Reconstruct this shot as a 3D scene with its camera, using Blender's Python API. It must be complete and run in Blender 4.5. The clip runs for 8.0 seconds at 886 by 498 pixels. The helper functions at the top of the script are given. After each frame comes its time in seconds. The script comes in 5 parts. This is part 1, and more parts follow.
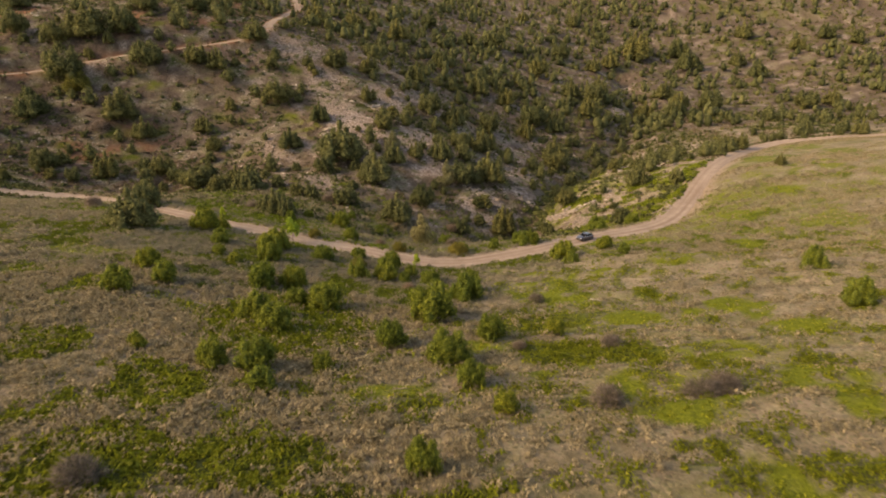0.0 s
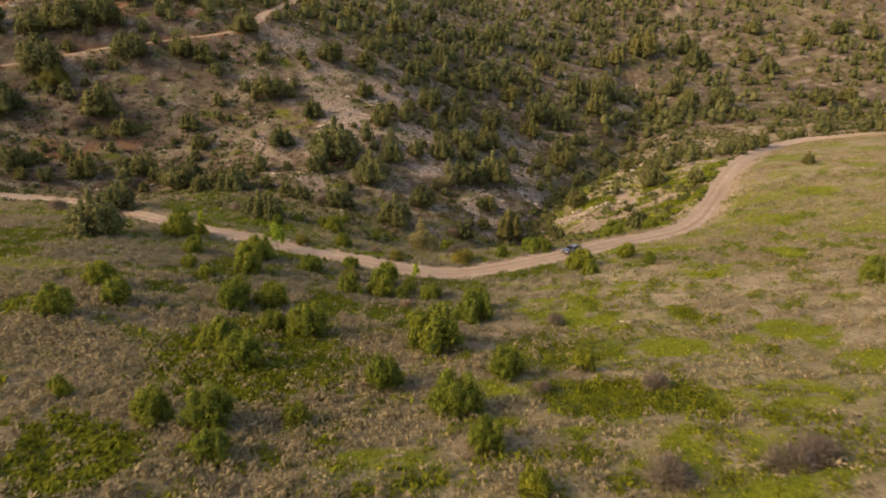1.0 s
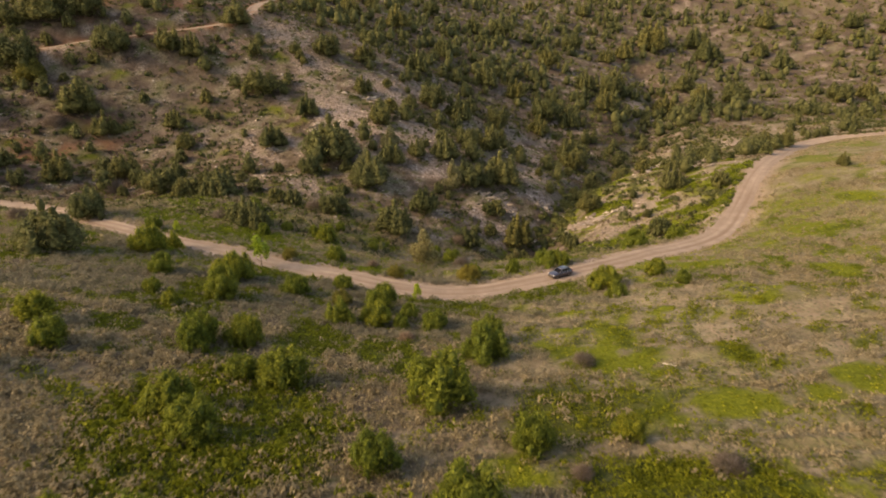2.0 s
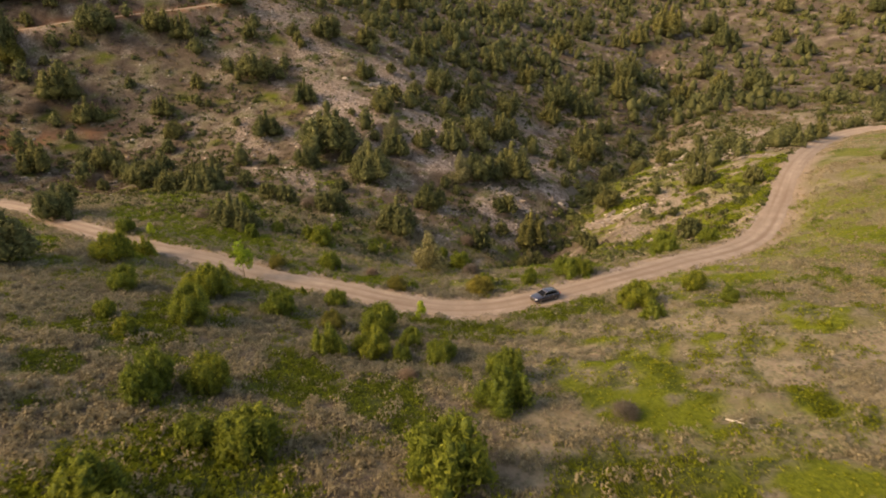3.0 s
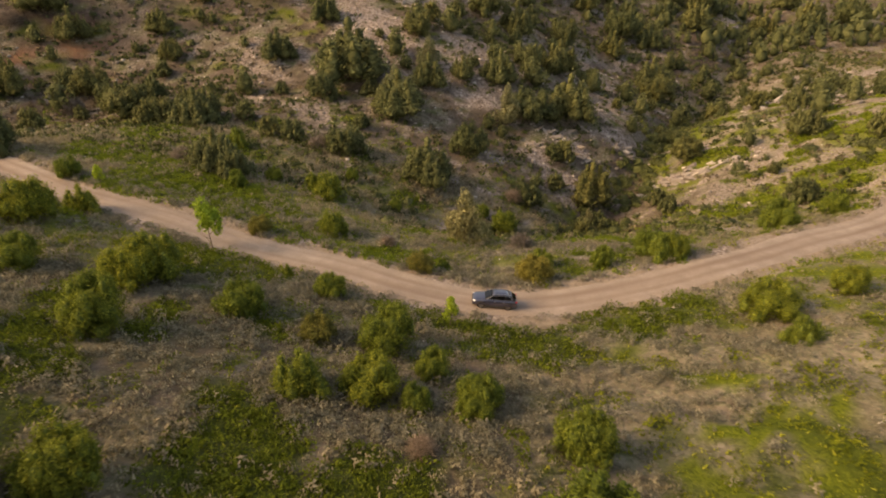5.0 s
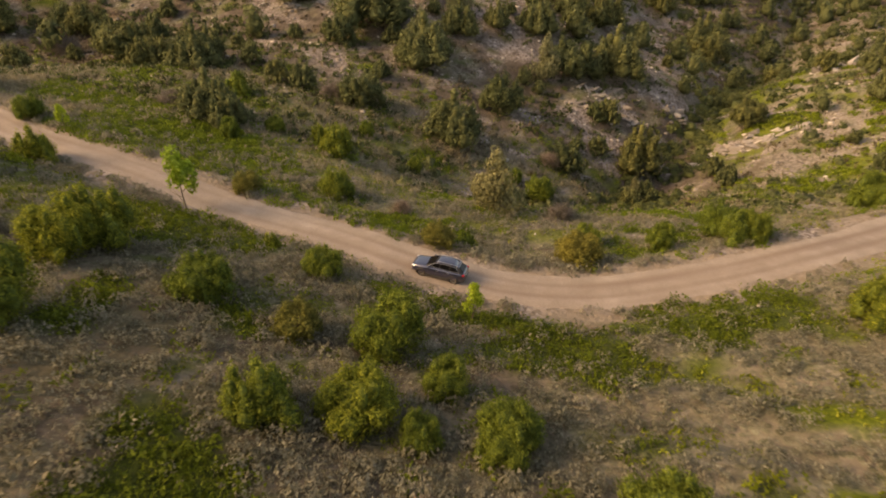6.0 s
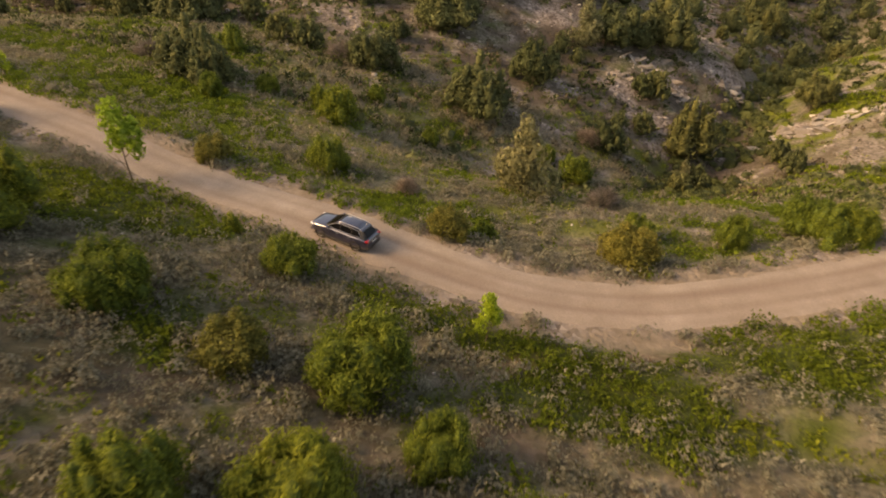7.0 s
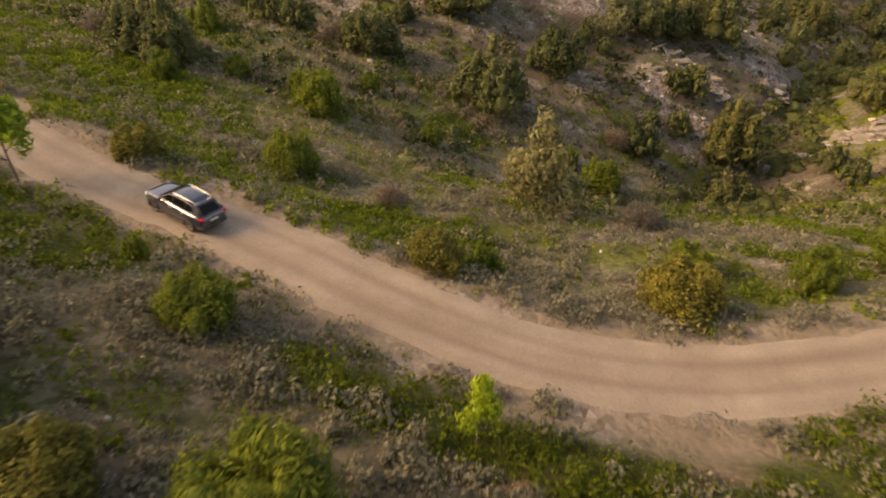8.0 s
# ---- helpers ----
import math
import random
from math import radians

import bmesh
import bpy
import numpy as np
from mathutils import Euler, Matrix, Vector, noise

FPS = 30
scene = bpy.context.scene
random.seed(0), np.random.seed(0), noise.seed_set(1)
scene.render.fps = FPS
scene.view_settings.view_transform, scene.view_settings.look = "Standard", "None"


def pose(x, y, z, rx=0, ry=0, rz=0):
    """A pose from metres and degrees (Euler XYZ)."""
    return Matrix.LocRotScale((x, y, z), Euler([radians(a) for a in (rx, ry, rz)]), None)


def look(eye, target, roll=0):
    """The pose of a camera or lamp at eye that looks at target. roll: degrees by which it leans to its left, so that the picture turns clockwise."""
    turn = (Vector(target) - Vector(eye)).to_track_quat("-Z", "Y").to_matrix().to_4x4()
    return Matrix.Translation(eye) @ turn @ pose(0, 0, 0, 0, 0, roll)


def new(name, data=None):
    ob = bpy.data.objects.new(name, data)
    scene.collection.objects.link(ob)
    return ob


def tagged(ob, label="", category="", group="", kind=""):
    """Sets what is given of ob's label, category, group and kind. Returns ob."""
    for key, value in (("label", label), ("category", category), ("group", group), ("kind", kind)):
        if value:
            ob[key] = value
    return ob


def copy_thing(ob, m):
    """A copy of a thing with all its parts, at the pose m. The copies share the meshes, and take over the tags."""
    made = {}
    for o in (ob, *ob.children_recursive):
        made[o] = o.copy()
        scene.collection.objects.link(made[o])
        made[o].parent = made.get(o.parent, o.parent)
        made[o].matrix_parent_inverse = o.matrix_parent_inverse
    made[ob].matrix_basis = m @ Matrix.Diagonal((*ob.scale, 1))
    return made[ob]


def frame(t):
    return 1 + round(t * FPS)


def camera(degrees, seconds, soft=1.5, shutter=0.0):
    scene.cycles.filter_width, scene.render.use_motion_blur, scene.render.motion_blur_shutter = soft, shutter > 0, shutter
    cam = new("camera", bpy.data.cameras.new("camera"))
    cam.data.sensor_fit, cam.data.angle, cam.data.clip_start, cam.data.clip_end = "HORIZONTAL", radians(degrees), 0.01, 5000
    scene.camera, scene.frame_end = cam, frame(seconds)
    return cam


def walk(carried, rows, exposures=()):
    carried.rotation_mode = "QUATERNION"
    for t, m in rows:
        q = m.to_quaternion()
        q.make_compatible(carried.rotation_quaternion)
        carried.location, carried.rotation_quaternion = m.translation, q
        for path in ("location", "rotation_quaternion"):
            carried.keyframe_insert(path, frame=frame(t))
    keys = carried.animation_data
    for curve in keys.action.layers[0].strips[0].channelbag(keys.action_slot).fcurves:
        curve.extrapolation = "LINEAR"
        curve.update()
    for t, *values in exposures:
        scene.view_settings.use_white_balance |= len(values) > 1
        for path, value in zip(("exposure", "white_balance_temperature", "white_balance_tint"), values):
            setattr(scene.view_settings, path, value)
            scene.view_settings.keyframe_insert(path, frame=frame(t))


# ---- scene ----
EXPOSURE = 1.3
cam = camera(68.8, 8.0, 1.8, 0.4)
# seconds, eye x, y, z, yaw, pitch, roll
PATH = [
    (0.0, 0.9, -0.63, 54.68, 0.37, -21.54, -0.06),
    (0.5, 0.49, 7.33, 52.33, 0.37, -21.55, -0.08),
    (1.0, 0.28, 14.6, 50.81, 0.37, -21.6, -0.07),
    (1.5, -0.07, 22.6, 49.47, 0.42, -21.68, -0.11),
    (3.0, -0.97, 45.65, 46.21, 1.03, -23.09, -0.02),
    (3.5, -1.29, 53.51, 44.73, 1.53, -24.13, 0.07),
    (4.0, -1.6, 60.55, 42.93, 2.2, -25.33, 0.13),
    (4.5, -1.91, 67.95, 40.31, 3.3, -26.89, 0.33),
    (6.0, -3.25, 88.04, 30.79, 6.94, -31.6, 1.51),
    (6.5, -3.52, 94.62, 27.38, 8.33, -32.98, 1.9),
    (7.0, -3.69, 100.45, 24.24, 9.52, -33.38, 2.16),
    (7.5, -3.92, 106.66, 21.31, 10.43, -33.52, 2.46),
    (8.0, -4.16, 112.51, 19.02, 11.05, -33.6, 2.75),
]


def drone(x, y, z, yaw, pitch, roll):
    """Yaw to the left from +y, pitch up, then a lean about the line of sight."""
    return pose(x, y, z, 0, 0, yaw) @ pose(0, 0, 0, 90 + pitch, 0, 0) @ pose(0, 0, 0, 0, 0, roll)


walk(cam, [(t, drone(*row)) for t, *row in PATH], [(0.0, EXPOSURE, 10300, 17), (3.5, EXPOSURE, 10600, 17), (8.0, EXPOSURE + 0.05, 11400, 17)])

# ---- light: a low, hazy sun from the side ----
SUN_HEIGHT, SUN_TURN = 32.0, 252.0  # degrees above the horizon; compass bearing, clockwise from +y
world = bpy.data.worlds.new("world")
scene.world = world
world.use_nodes = True
sky = world.node_tree.nodes.new("ShaderNodeTexSky")
sky.sky_type, sky.sun_disc = "NISHITA", False
sky.sun_elevation, sky.sun_rotation = radians(SUN_HEIGHT), radians(SUN_TURN)
sky.air_density, sky.dust_density = 1.0, 2.5
background = world.node_tree.nodes["Background"]
background.inputs["Strength"].default_value = 0.15
world.node_tree.links.new(sky.outputs["Color"], background.inputs["Color"])
sun = new("sun", bpy.data.lights.new("sun", "SUN"))
sun.data.energy, sun.data.angle, sun.data.color = 1.5, radians(24.0), (1.0, 0.83, 0.58)
e, b = radians(SUN_HEIGHT), radians(SUN_TURN)
sun.matrix_world = look((math.sin(b) * math.cos(e) * 300, math.cos(b) * math.cos(e) * 300, math.sin(e) * 300 + 50), (0, 0, 50))

# ---- materials ----
def material(name, rough=0.8, metal=0.0, spec=0.3):
    m = bpy.data.materials.new(name)
    m.use_nodes = True
    shader = m.node_tree.nodes["Principled BSDF"]
    shader.inputs["Roughness"].default_value, shader.inputs["Metallic"].default_value = rough, metal
    shader.inputs["Specular IOR Level"].default_value = spec
    return m, m.node_tree.nodes, m.node_tree.links, shader


def texture_noise(nodes, links, size, detail=4.0, coords=None, rough=0.6):
    """Noise with lumps of that many metres."""
    n = nodes.new("ShaderNodeTexNoise")
    n.inputs["Scale"].default_value, n.inputs["Detail"].default_value, n.inputs["Roughness"].default_value = 1 / size, detail, rough
    if coords is not None:
        links.new(coords, n.inputs["Vector"])
    return n.outputs["Fac"]


def texture_noise_colour(nodes, links, size, coords):
    n = nodes.new("ShaderNodeTexNoise")
    n.inputs["Scale"].default_value = 1 / size
    links.new(coords, n.inputs["Vector"])
    return n.outputs["Color"]


def ramp(nodes, links, fac, *stops):
    r = nodes.new("ShaderNodeValToRGB")
    els = r.color_ramp.elements
    while len(els) < len(stops):
        els.new(0.5)
    for el, (at, colour) in zip(els, stops):
        el.position, el.color = at, (*colour, 1)
    links.new(fac, r.inputs["Fac"])
    return r.outputs["Color"]


def mix(nodes, links, fac, a, b, blend="MIX"):
    m = nodes.new("ShaderNodeMix")
    m.data_type, m.blend_type = "RGBA", blend
    for socket, value in ((m.inputs["Factor"], fac), (m.inputs["A"], a), (m.inputs["B"], b)):
        if isinstance(value, (int, float)):
            socket.default_value = value
        elif isinstance(value, tuple):
            socket.default_value = (*value, 1)
        else:
            links.new(value, socket)
    return m.outputs["Result"]


def bump(nodes, links, shader, fac, strength, distance):
    b = nodes.new("ShaderNodeBump")
    b.inputs["Strength"].default_value, b.inputs["Distance"].default_value = strength, distance
    links.new(fac, b.inputs["Height"])
    links.new(b.outputs["Normal"], shader.inputs["Normal"])


def clip01(nodes, links, fac, low, high):
    r = nodes.new("ShaderNodeMapRange")
    r.inputs["From Min"].default_value, r.inputs["From Max"].default_value = low, high
    links.new(fac, r.inputs["Value"])
    return r.outputs["Result"]


def earth_material():
    m, n, l, s = material("earth", 0.95, 0, 0.1)
    c = n.new("ShaderNodeTexCoord").outputs["Object"]
    soil = ramp(n, l, texture_noise(n, l, 7, 6, c), (0.3, (0.135, 0.104, 0.079)), (0.5, (0.2, 0.158, 0.122)), (0.7, (0.275, 0.222, 0.172)))
    dry = ramp(n, l, texture_noise(n, l, 0.5, 5, c, 0.7), (0.3, (0.145, 0.123, 0.083)), (0.7, (0.34, 0.292, 0.212)))
    base = mix(n, l, clip01(n, l, texture_noise(n, l, 2.2, 5, c), 0.4, 0.62), soil, dry)
    # low herbs and tussocks: rounded clumps, each of its own tone, with darker gaps
    clump = n.new("ShaderNodeTexVoronoi")
    clump.inputs["Scale"].default_value = 1.9
    warp = mix(n, l, 0.22, c, texture_noise_colour(n, l, 0.5, c), "ADD")
    l.new(warp, clump.inputs["Vector"])
    herb = ramp(n, l, clump.outputs["Color"], (0.15, (0.085, 0.082, 0.05)), (0.5, (0.16, 0.152, 0.1)), (0.85, (0.245, 0.23, 0.16)))
    herb = mix(n, l, 0.8, herb, ramp(n, l, texture_noise(n, l, 0.12, 4, c, 0.8), (0.35, (0.62, 0.62, 0.6)), (0.65, (1.25, 1.22, 1.2))), "MULTIPLY")
    dome = clip01(n, l, clump.outputs["Distance"], 0.62, 0.34)
    strewn = clip01(n, l, texture_noise(n, l, 5, 5, c, 0.7), 0.36, 0.5)
    both = n.new("ShaderNodeMath")
    both.operation = "MULTIPLY"
    l.new(dome, both.inputs[0]), l.new(strewn, both.inputs[1])
    base = mix(n, l, both.outputs[0], base, herb)
    # olive herbs over wide stretches
    herbs = ramp(n, l, texture_noise(n, l, 0.6, 6, c, 0.75), (0.3, (0.075, 0.064, 0.04)), (0.7, (0.20, 0.172, 0.115)))
    base = mix(n, l, clip01(n, l, texture_noise(n, l, 9, 9, c, 0.75), 0.45, 0.62), base, herbs)
    # darker umber ground; under the shrub mats this colour stands for shade
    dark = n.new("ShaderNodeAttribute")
    dark.attribute_name = "dark_earth_mat_shade"
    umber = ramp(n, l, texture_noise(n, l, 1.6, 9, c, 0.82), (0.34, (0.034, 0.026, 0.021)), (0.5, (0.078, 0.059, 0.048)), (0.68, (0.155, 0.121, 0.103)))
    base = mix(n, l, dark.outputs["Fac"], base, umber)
    # rust-red earth in places
    red = n.new("ShaderNodeAttribute")
    red.attribute_name = "red_earth"
    base = mix(n, l, red.outputs["Fac"], base, (0.21, 0.105, 0.062))
    verge = n.new("ShaderNodeAttribute")
    verge.attribute_name = "verge"
    base = mix(n, l, verge.outputs["Fac"], base, ramp(n, l, texture_noise(n, l, 0.9, 6, c, 0.7), (0.3, (0.185, 0.142, 0.108)), (0.7, (0.305, 0.245, 0.195))))
    # scree: pale broken stone
    scree = n.new("ShaderNodeAttribute")
    scree.attribute_name = "scree"
    stone = n.new("ShaderNodeTexVoronoi")
    stone.inputs["Scale"].default_value = 2.6
    l.new(c, stone.inputs["Vector"])
    pale = ramp(n, l, stone.outputs["Color"], (0.15, (0.115, 0.09, 0.079)), (0.8, (0.345, 0.288, 0.258)))
    strew = n.new("ShaderNodeMath")
    strew.operation = "MULTIPLY"
    l.new(scree.outputs["Fac"], strew.inputs[0])
    l.new(clip01(n, l, texture_noise(n, l, 1.5, 6, c, 0.75), 0.33, 0.5), strew.inputs[1])
    base = mix(n, l, strew.outputs[0], base, pale)
    # grass
    grass = n.new("ShaderNodeAttribute")
    grass.attribute_name = "grass"
    green = ramp(n, l, texture_noise(n, l, 0.45, 8, c, 0.8), (0.32, (0.05, 0.067, 0.009)), (0.52, (0.107, 0.13, 0.013)), (0.72, (0.178, 0.19, 0.032)))
    base = mix(n, l, grass.outputs["Fac"], base, green)
    # under the shrub mats: low leaves and their shade, painted as dark green
    under_mats = n.new("ShaderNodeAttribute")
    under_mats.attribute_name = "mat_shade_green"
    base = mix(n, l, under_mats.outputs["Fac"], base, ramp(n, l, texture_noise(n, l, 0.35, 7, c, 0.8), (0.32, (0.024, 0.034, 0.007)), (0.7, (0.075, 0.1, 0.015))))
    l.new(base, s.inputs["Base Color"])
    rough_ground = n.new("ShaderNodeMath")
    rough_ground.operation = "MULTIPLY_ADD"
    l.new(both.outputs[0], rough_ground.inputs[0])
    rough_ground.inputs[1].default_value = 0.3
    l.new(texture_noise(n, l, 0.4, 7, c, 0.75), rough_ground.inputs[2])
    bump(n, l, s, rough_ground.outputs[0], 1.0, 0.3)
    return m


def road_material():
    m, n, l, s = material("gravel", 0.92, 0, 0.15)
    c = n.new("ShaderNodeTexCoord").outputs["Object"]
    base = ramp(n, l, texture_noise(n, l, 2.5, 6, c), (0.3, (0.23, 0.186, 0.156)), (0.55, (0.282, 0.233, 0.2)), (0.75, (0.335, 0.283, 0.248)))
    tracks = n.new("ShaderNodeAttribute")
    tracks.attribute_name = "worn"
    base = mix(n, l, tracks.outputs["Fac"], base, (0.185, 0.137, 0.112))
    grit = ramp(n, l, texture_noise(n, l, 0.12, 4, c, 0.8), (0.35, (0.75, 0.75, 0.75)), (0.7, (1.15, 1.12, 1.08)))
    l.new(mix(n, l, 0.8, base, grit, "MULTIPLY"), s.inputs["Base Color"])
    bump(n, l, s, texture_noise(n, l, 0.2, 6, c, 0.8), 0.6, 0.05)
    return m


def leaf_material(name, dark, mid, light, glow=0.25, size=1.2):
    """Foliage: shades from tuft to tuft, from plant to plant and over the ground, and some light through the leaf."""
    m, n, l, s = material(name, 0.75, 0, 0.15)
    c = n.new("ShaderNodeNewGeometry")
    tone = ramp(n, l, c.outputs["Random Per Island"], (0.0, dark), (0.55, mid), (1.0, light))
    wide = ramp(n, l, texture_noise(n, l, size, 3, c.outputs["Position"]), (0.3, (0.68, 0.70, 0.66)), (0.7, (1.28, 1.22, 1.2)))
    tone = mix(n, l, 0.9, tone, wide, "MULTIPLY")
    speckle = texture_noise(n, l, 0.09 * max(1.0, size / 2), 3, c.outputs["Position"], 0.7)
    tone = mix(n, l, 0.85, tone, ramp(n, l, speckle, (0.34, (0.6, 0.61, 0.57)), (0.5, (1.14, 1.14, 1.14)), (0.66, (1.6, 1.57, 1.52))), "MULTIPLY")
    bump(n, l, s, speckle, 1.0, 0.12)
    plant = ramp(n, l, n.new("ShaderNodeObjectInfo").outputs["Random"], (0.0, (0.72, 0.8, 0.8)), (0.5, (1.0, 1.0, 1.0)), (1.0, (1.35, 1.2, 1.0)))
    tone = mix(n, l, 0.8, tone, plant, "MULTIPLY")
    l.new(tone, s.inputs["Base Color"])
    through_leaf = n.new("ShaderNodeBsdfTranslucent")
    l.new(tone, through_leaf.inputs["Color"])
    both = n.new("ShaderNodeMixShader")
    both.inputs[0].default_value = glow
    l.new(s.outputs[0], both.inputs[1])
    l.new(through_leaf.outputs[0], both.inputs[2])
    l.new(both.outputs[0], n["Material Output"].inputs["Surface"])
    return m


def stone_material():
    m, n, l, s = material("limestone", 0.9, 0, 0.2)
    g = n.new("ShaderNodeNewGeometry")
    base = ramp(n, l, g.outputs["Random Per Island"], (0.0, (0.15, 0.127, 0.11)), (0.5, (0.25, 0.22, 0.197)), (1.0, (0.44, 0.40, 0.362)))
    base = mix(n, l, 0.7, base, ramp(n, l, texture_noise(n, l, 0.6, 6, g.outputs["Position"]), (0.3, (0.6, 0.58, 0.55)), (0.7, (1.15, 1.12, 1.1))), "MULTIPLY")
    l.new(base, s.inputs["Base Color"])
    bump(n, l, s, texture_noise(n, l, 0.25, 6, g.outputs["Position"], 0.75), 0.8, 0.1)
    return m


def bark_material():
    m, n, l, s = material("bark", 0.9, 0, 0.1)
    c = n.new("ShaderNodeTexCoord").outputs["Object"]
    l.new(ramp(n, l, texture_noise(n, l, 0.15, 5, c), (0.3, (0.07, 0.05, 0.035)), (0.7, (0.2, 0.16, 0.12))), s.inputs["Base Color"])
    return m


def plain(name, colour, rough=0.5, metal=0.0, spec=0.5, coat=0.0, grime=0.15):
    m, n, l, s = material(name, rough, metal, spec)
    c = n.new("ShaderNodeTexCoord").outputs["Object"]
    dust = ramp(n, l, texture_noise(n, l, 0.4, 5, c), (0.4, colour), (0.8, tuple(v * (1 - grime) + d * grime for v, d in zip(colour, (0.35, 0.27, 0.2)))))
    l.new(dust, s.inputs["Base Color"])
    s.inputs["Coat Weight"].default_value, s.inputs["Coat Roughness"].default_value = coat, 0.05
    return m


EARTH, GRAVEL, STONE, BARK = earth_material(), road_material(), stone_material(), bark_material()
JUNIPER = leaf_material("juniper", (0.090, 0.118, 0.020), (0.139, 0.175, 0.030), (0.206, 0.241, 0.044), 0.45)
# Darker copy of the leaf colour: crown shade painted on the inner lumps
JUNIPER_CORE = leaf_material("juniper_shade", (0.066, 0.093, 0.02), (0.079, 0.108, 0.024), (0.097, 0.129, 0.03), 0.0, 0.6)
# Greyer and bluer than the near junipers: distance haze mixed into the colour
FAR_LEAF = leaf_material("far_juniper", (0.059, 0.070, 0.031), (0.095, 0.108, 0.048), (0.142, 0.152, 0.069), 0.4, 9.0)
# Inner-crown shade as a colour, for the far trees' lumps
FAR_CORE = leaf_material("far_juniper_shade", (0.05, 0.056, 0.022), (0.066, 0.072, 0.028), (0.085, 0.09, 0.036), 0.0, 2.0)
SAGE = leaf_material("sagebrush", (0.162, 0.153, 0.114), (0.198, 0.188, 0.142), (0.24, 0.227, 0.174), 0.35, 1.6)
SCRUB = leaf_material("twiggy_scrub", (0.06, 0.05, 0.034), (0.1, 0.085, 0.06), (0.15, 0.128, 0.092), 0.2, 6.0)
OLIVE = leaf_material("olive_scrub", (0.044, 0.052, 0.019), (0.070, 0.080, 0.028), (0.109, 0.118, 0.042), 0.2, 6.0)
MAT = leaf_material("mat_shrub", (0.082, 0.108, 0.013), (0.118, 0.153, 0.018), (0.173, 0.203, 0.026), 0.4, 2.0)
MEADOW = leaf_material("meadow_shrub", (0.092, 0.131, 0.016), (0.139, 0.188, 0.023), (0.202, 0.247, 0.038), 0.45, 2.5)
BLADE = leaf_material("grass_blades", (0.109, 0.138, 0.015), (0.175, 0.211, 0.024), (0.266, 0.279, 0.055), 0.35, 2.5)
LIME = leaf_material("young_leaves", (0.166, 0.251, 0.032), (0.246, 0.351, 0.049), (0.332, 0.434, 0.086), 0.5)
BARE = leaf_material("bare_twigs", (0.15, 0.125, 0.11), (0.21, 0.175, 0.155), (0.28, 0.24, 0.215), 0.25)
PALE = leaf_material("pale_needles", (0.115, 0.120, 0.066), (0.180, 0.185, 0.104), (0.252, 0.255, 0.148), 0.5)
OCHRE = leaf_material("ochre_leaves", (0.115, 0.112, 0.03), (0.165, 0.158, 0.042), (0.225, 0.21, 0.06), 0.4)
PAINT = plain("navy_paint", (0.022, 0.024, 0.052), 0.28, 0.3, 0.5, 1.0, 0.06)
PAINT.node_tree.nodes["Principled BSDF"].inputs["Coat IOR"].default_value = 1.75
GLASS_DARK = plain("tinted_glass", (0.004, 0.004, 0.005), 0.08, 0.0, 0.2, 0.0, 0.01)
CHROME = plain("brushed_metal", (0.42, 0.42, 0.44), 0.35, 1.0, 0.5, 0.0, 0.1)
RUBBER = plain("rubber", (0.02, 0.02, 0.02), 0.8, 0.0, 0.3, 0.0, 0.3)
TRIM = plain("dark_trim", (0.025, 0.025, 0.027), 0.6, 0.0, 0.3, 0.0, 0.25)
ALLOY = plain("alloy", (0.32, 0.32, 0.33), 0.35, 0.9, 0.5, 0.0, 0.3)
RED_LENS = plain("red_lens", (0.45, 0.01, 0.012), 0.15, 0.0, 0.6, 0.5, 0.02)
CLEAR_LENS = plain("clear_lens", (0.75, 0.76, 0.78), 0.1, 0.0, 0.7, 0.5, 0.02)
BLEACHED = plain("bleached_wood", (0.5, 0.46, 0.4), 0.8, 0.0, 0.2, 0.0, 0.3)
PLATE = plain("plate", (0.6, 0.6, 0.58), 0.4)

# ---- the shape of the land ----
# Broad swells of the land: heights on three grids of rounded mounds
HILL = (-2.9, -2.2, 3.1, 0.7, -8.8, -10.2, 9.3, 3.5, 0.3, -7.5, 3.0, 2.7, -0.3, 5.9, 4.5, 3.9, -6.6, 1.7, -7.2, -6.1, 1.8, 6.8, -3.7, -5.0, 0.7, -0.4, -2.2, -0.5)
NEAR = (-0.0, -0.0, -0.0, 0.2, 0.4, 1.7, 1.6, -0.1, -0.3, -0.1, 0.3, -0.3, -0.2, 0.9, -0.7, -1.3, -0.6, -0.3, -0.3, 0.5, -0.2, -0.7, -1.3, -1.2, -2.5, -1.7, 1.4, -0.7, -0.3, -1.1, -1.4, -0.1, 0.9, 1.4, -1.8, -0.2, -0.9, -1.1, 0.3, 0.8, 1.4, -1.0, -0.0, -0.2, -0.7, -1.3, -0.8, 0.9, 0.1)
MID = (-6.4, -4.2, 3.9, -8.0, -1.9, 6.1, -12.3, -2.8, -1.9, -9.1, -3.6, -8.7, 2.6, 8.4, 4.1)
FAR = (4.9, 20.6, 10.5, -1.4, 40.6, 17.6, -34.7, -12.4, -15.4, -17.3, -13.0, 41.1)
BASE = 30.1


def mounds(x, y, xs, ys, radius, heights):
    z = 0 * x
    for n, a in enumerate(xs):
        for m, b in enumerate(ys):
            z = z + heights[n * len(ys) + m] * np.exp(-((x - a) ** 2 + (y - b) ** 2) / (2 * radius ** 2))
    return z


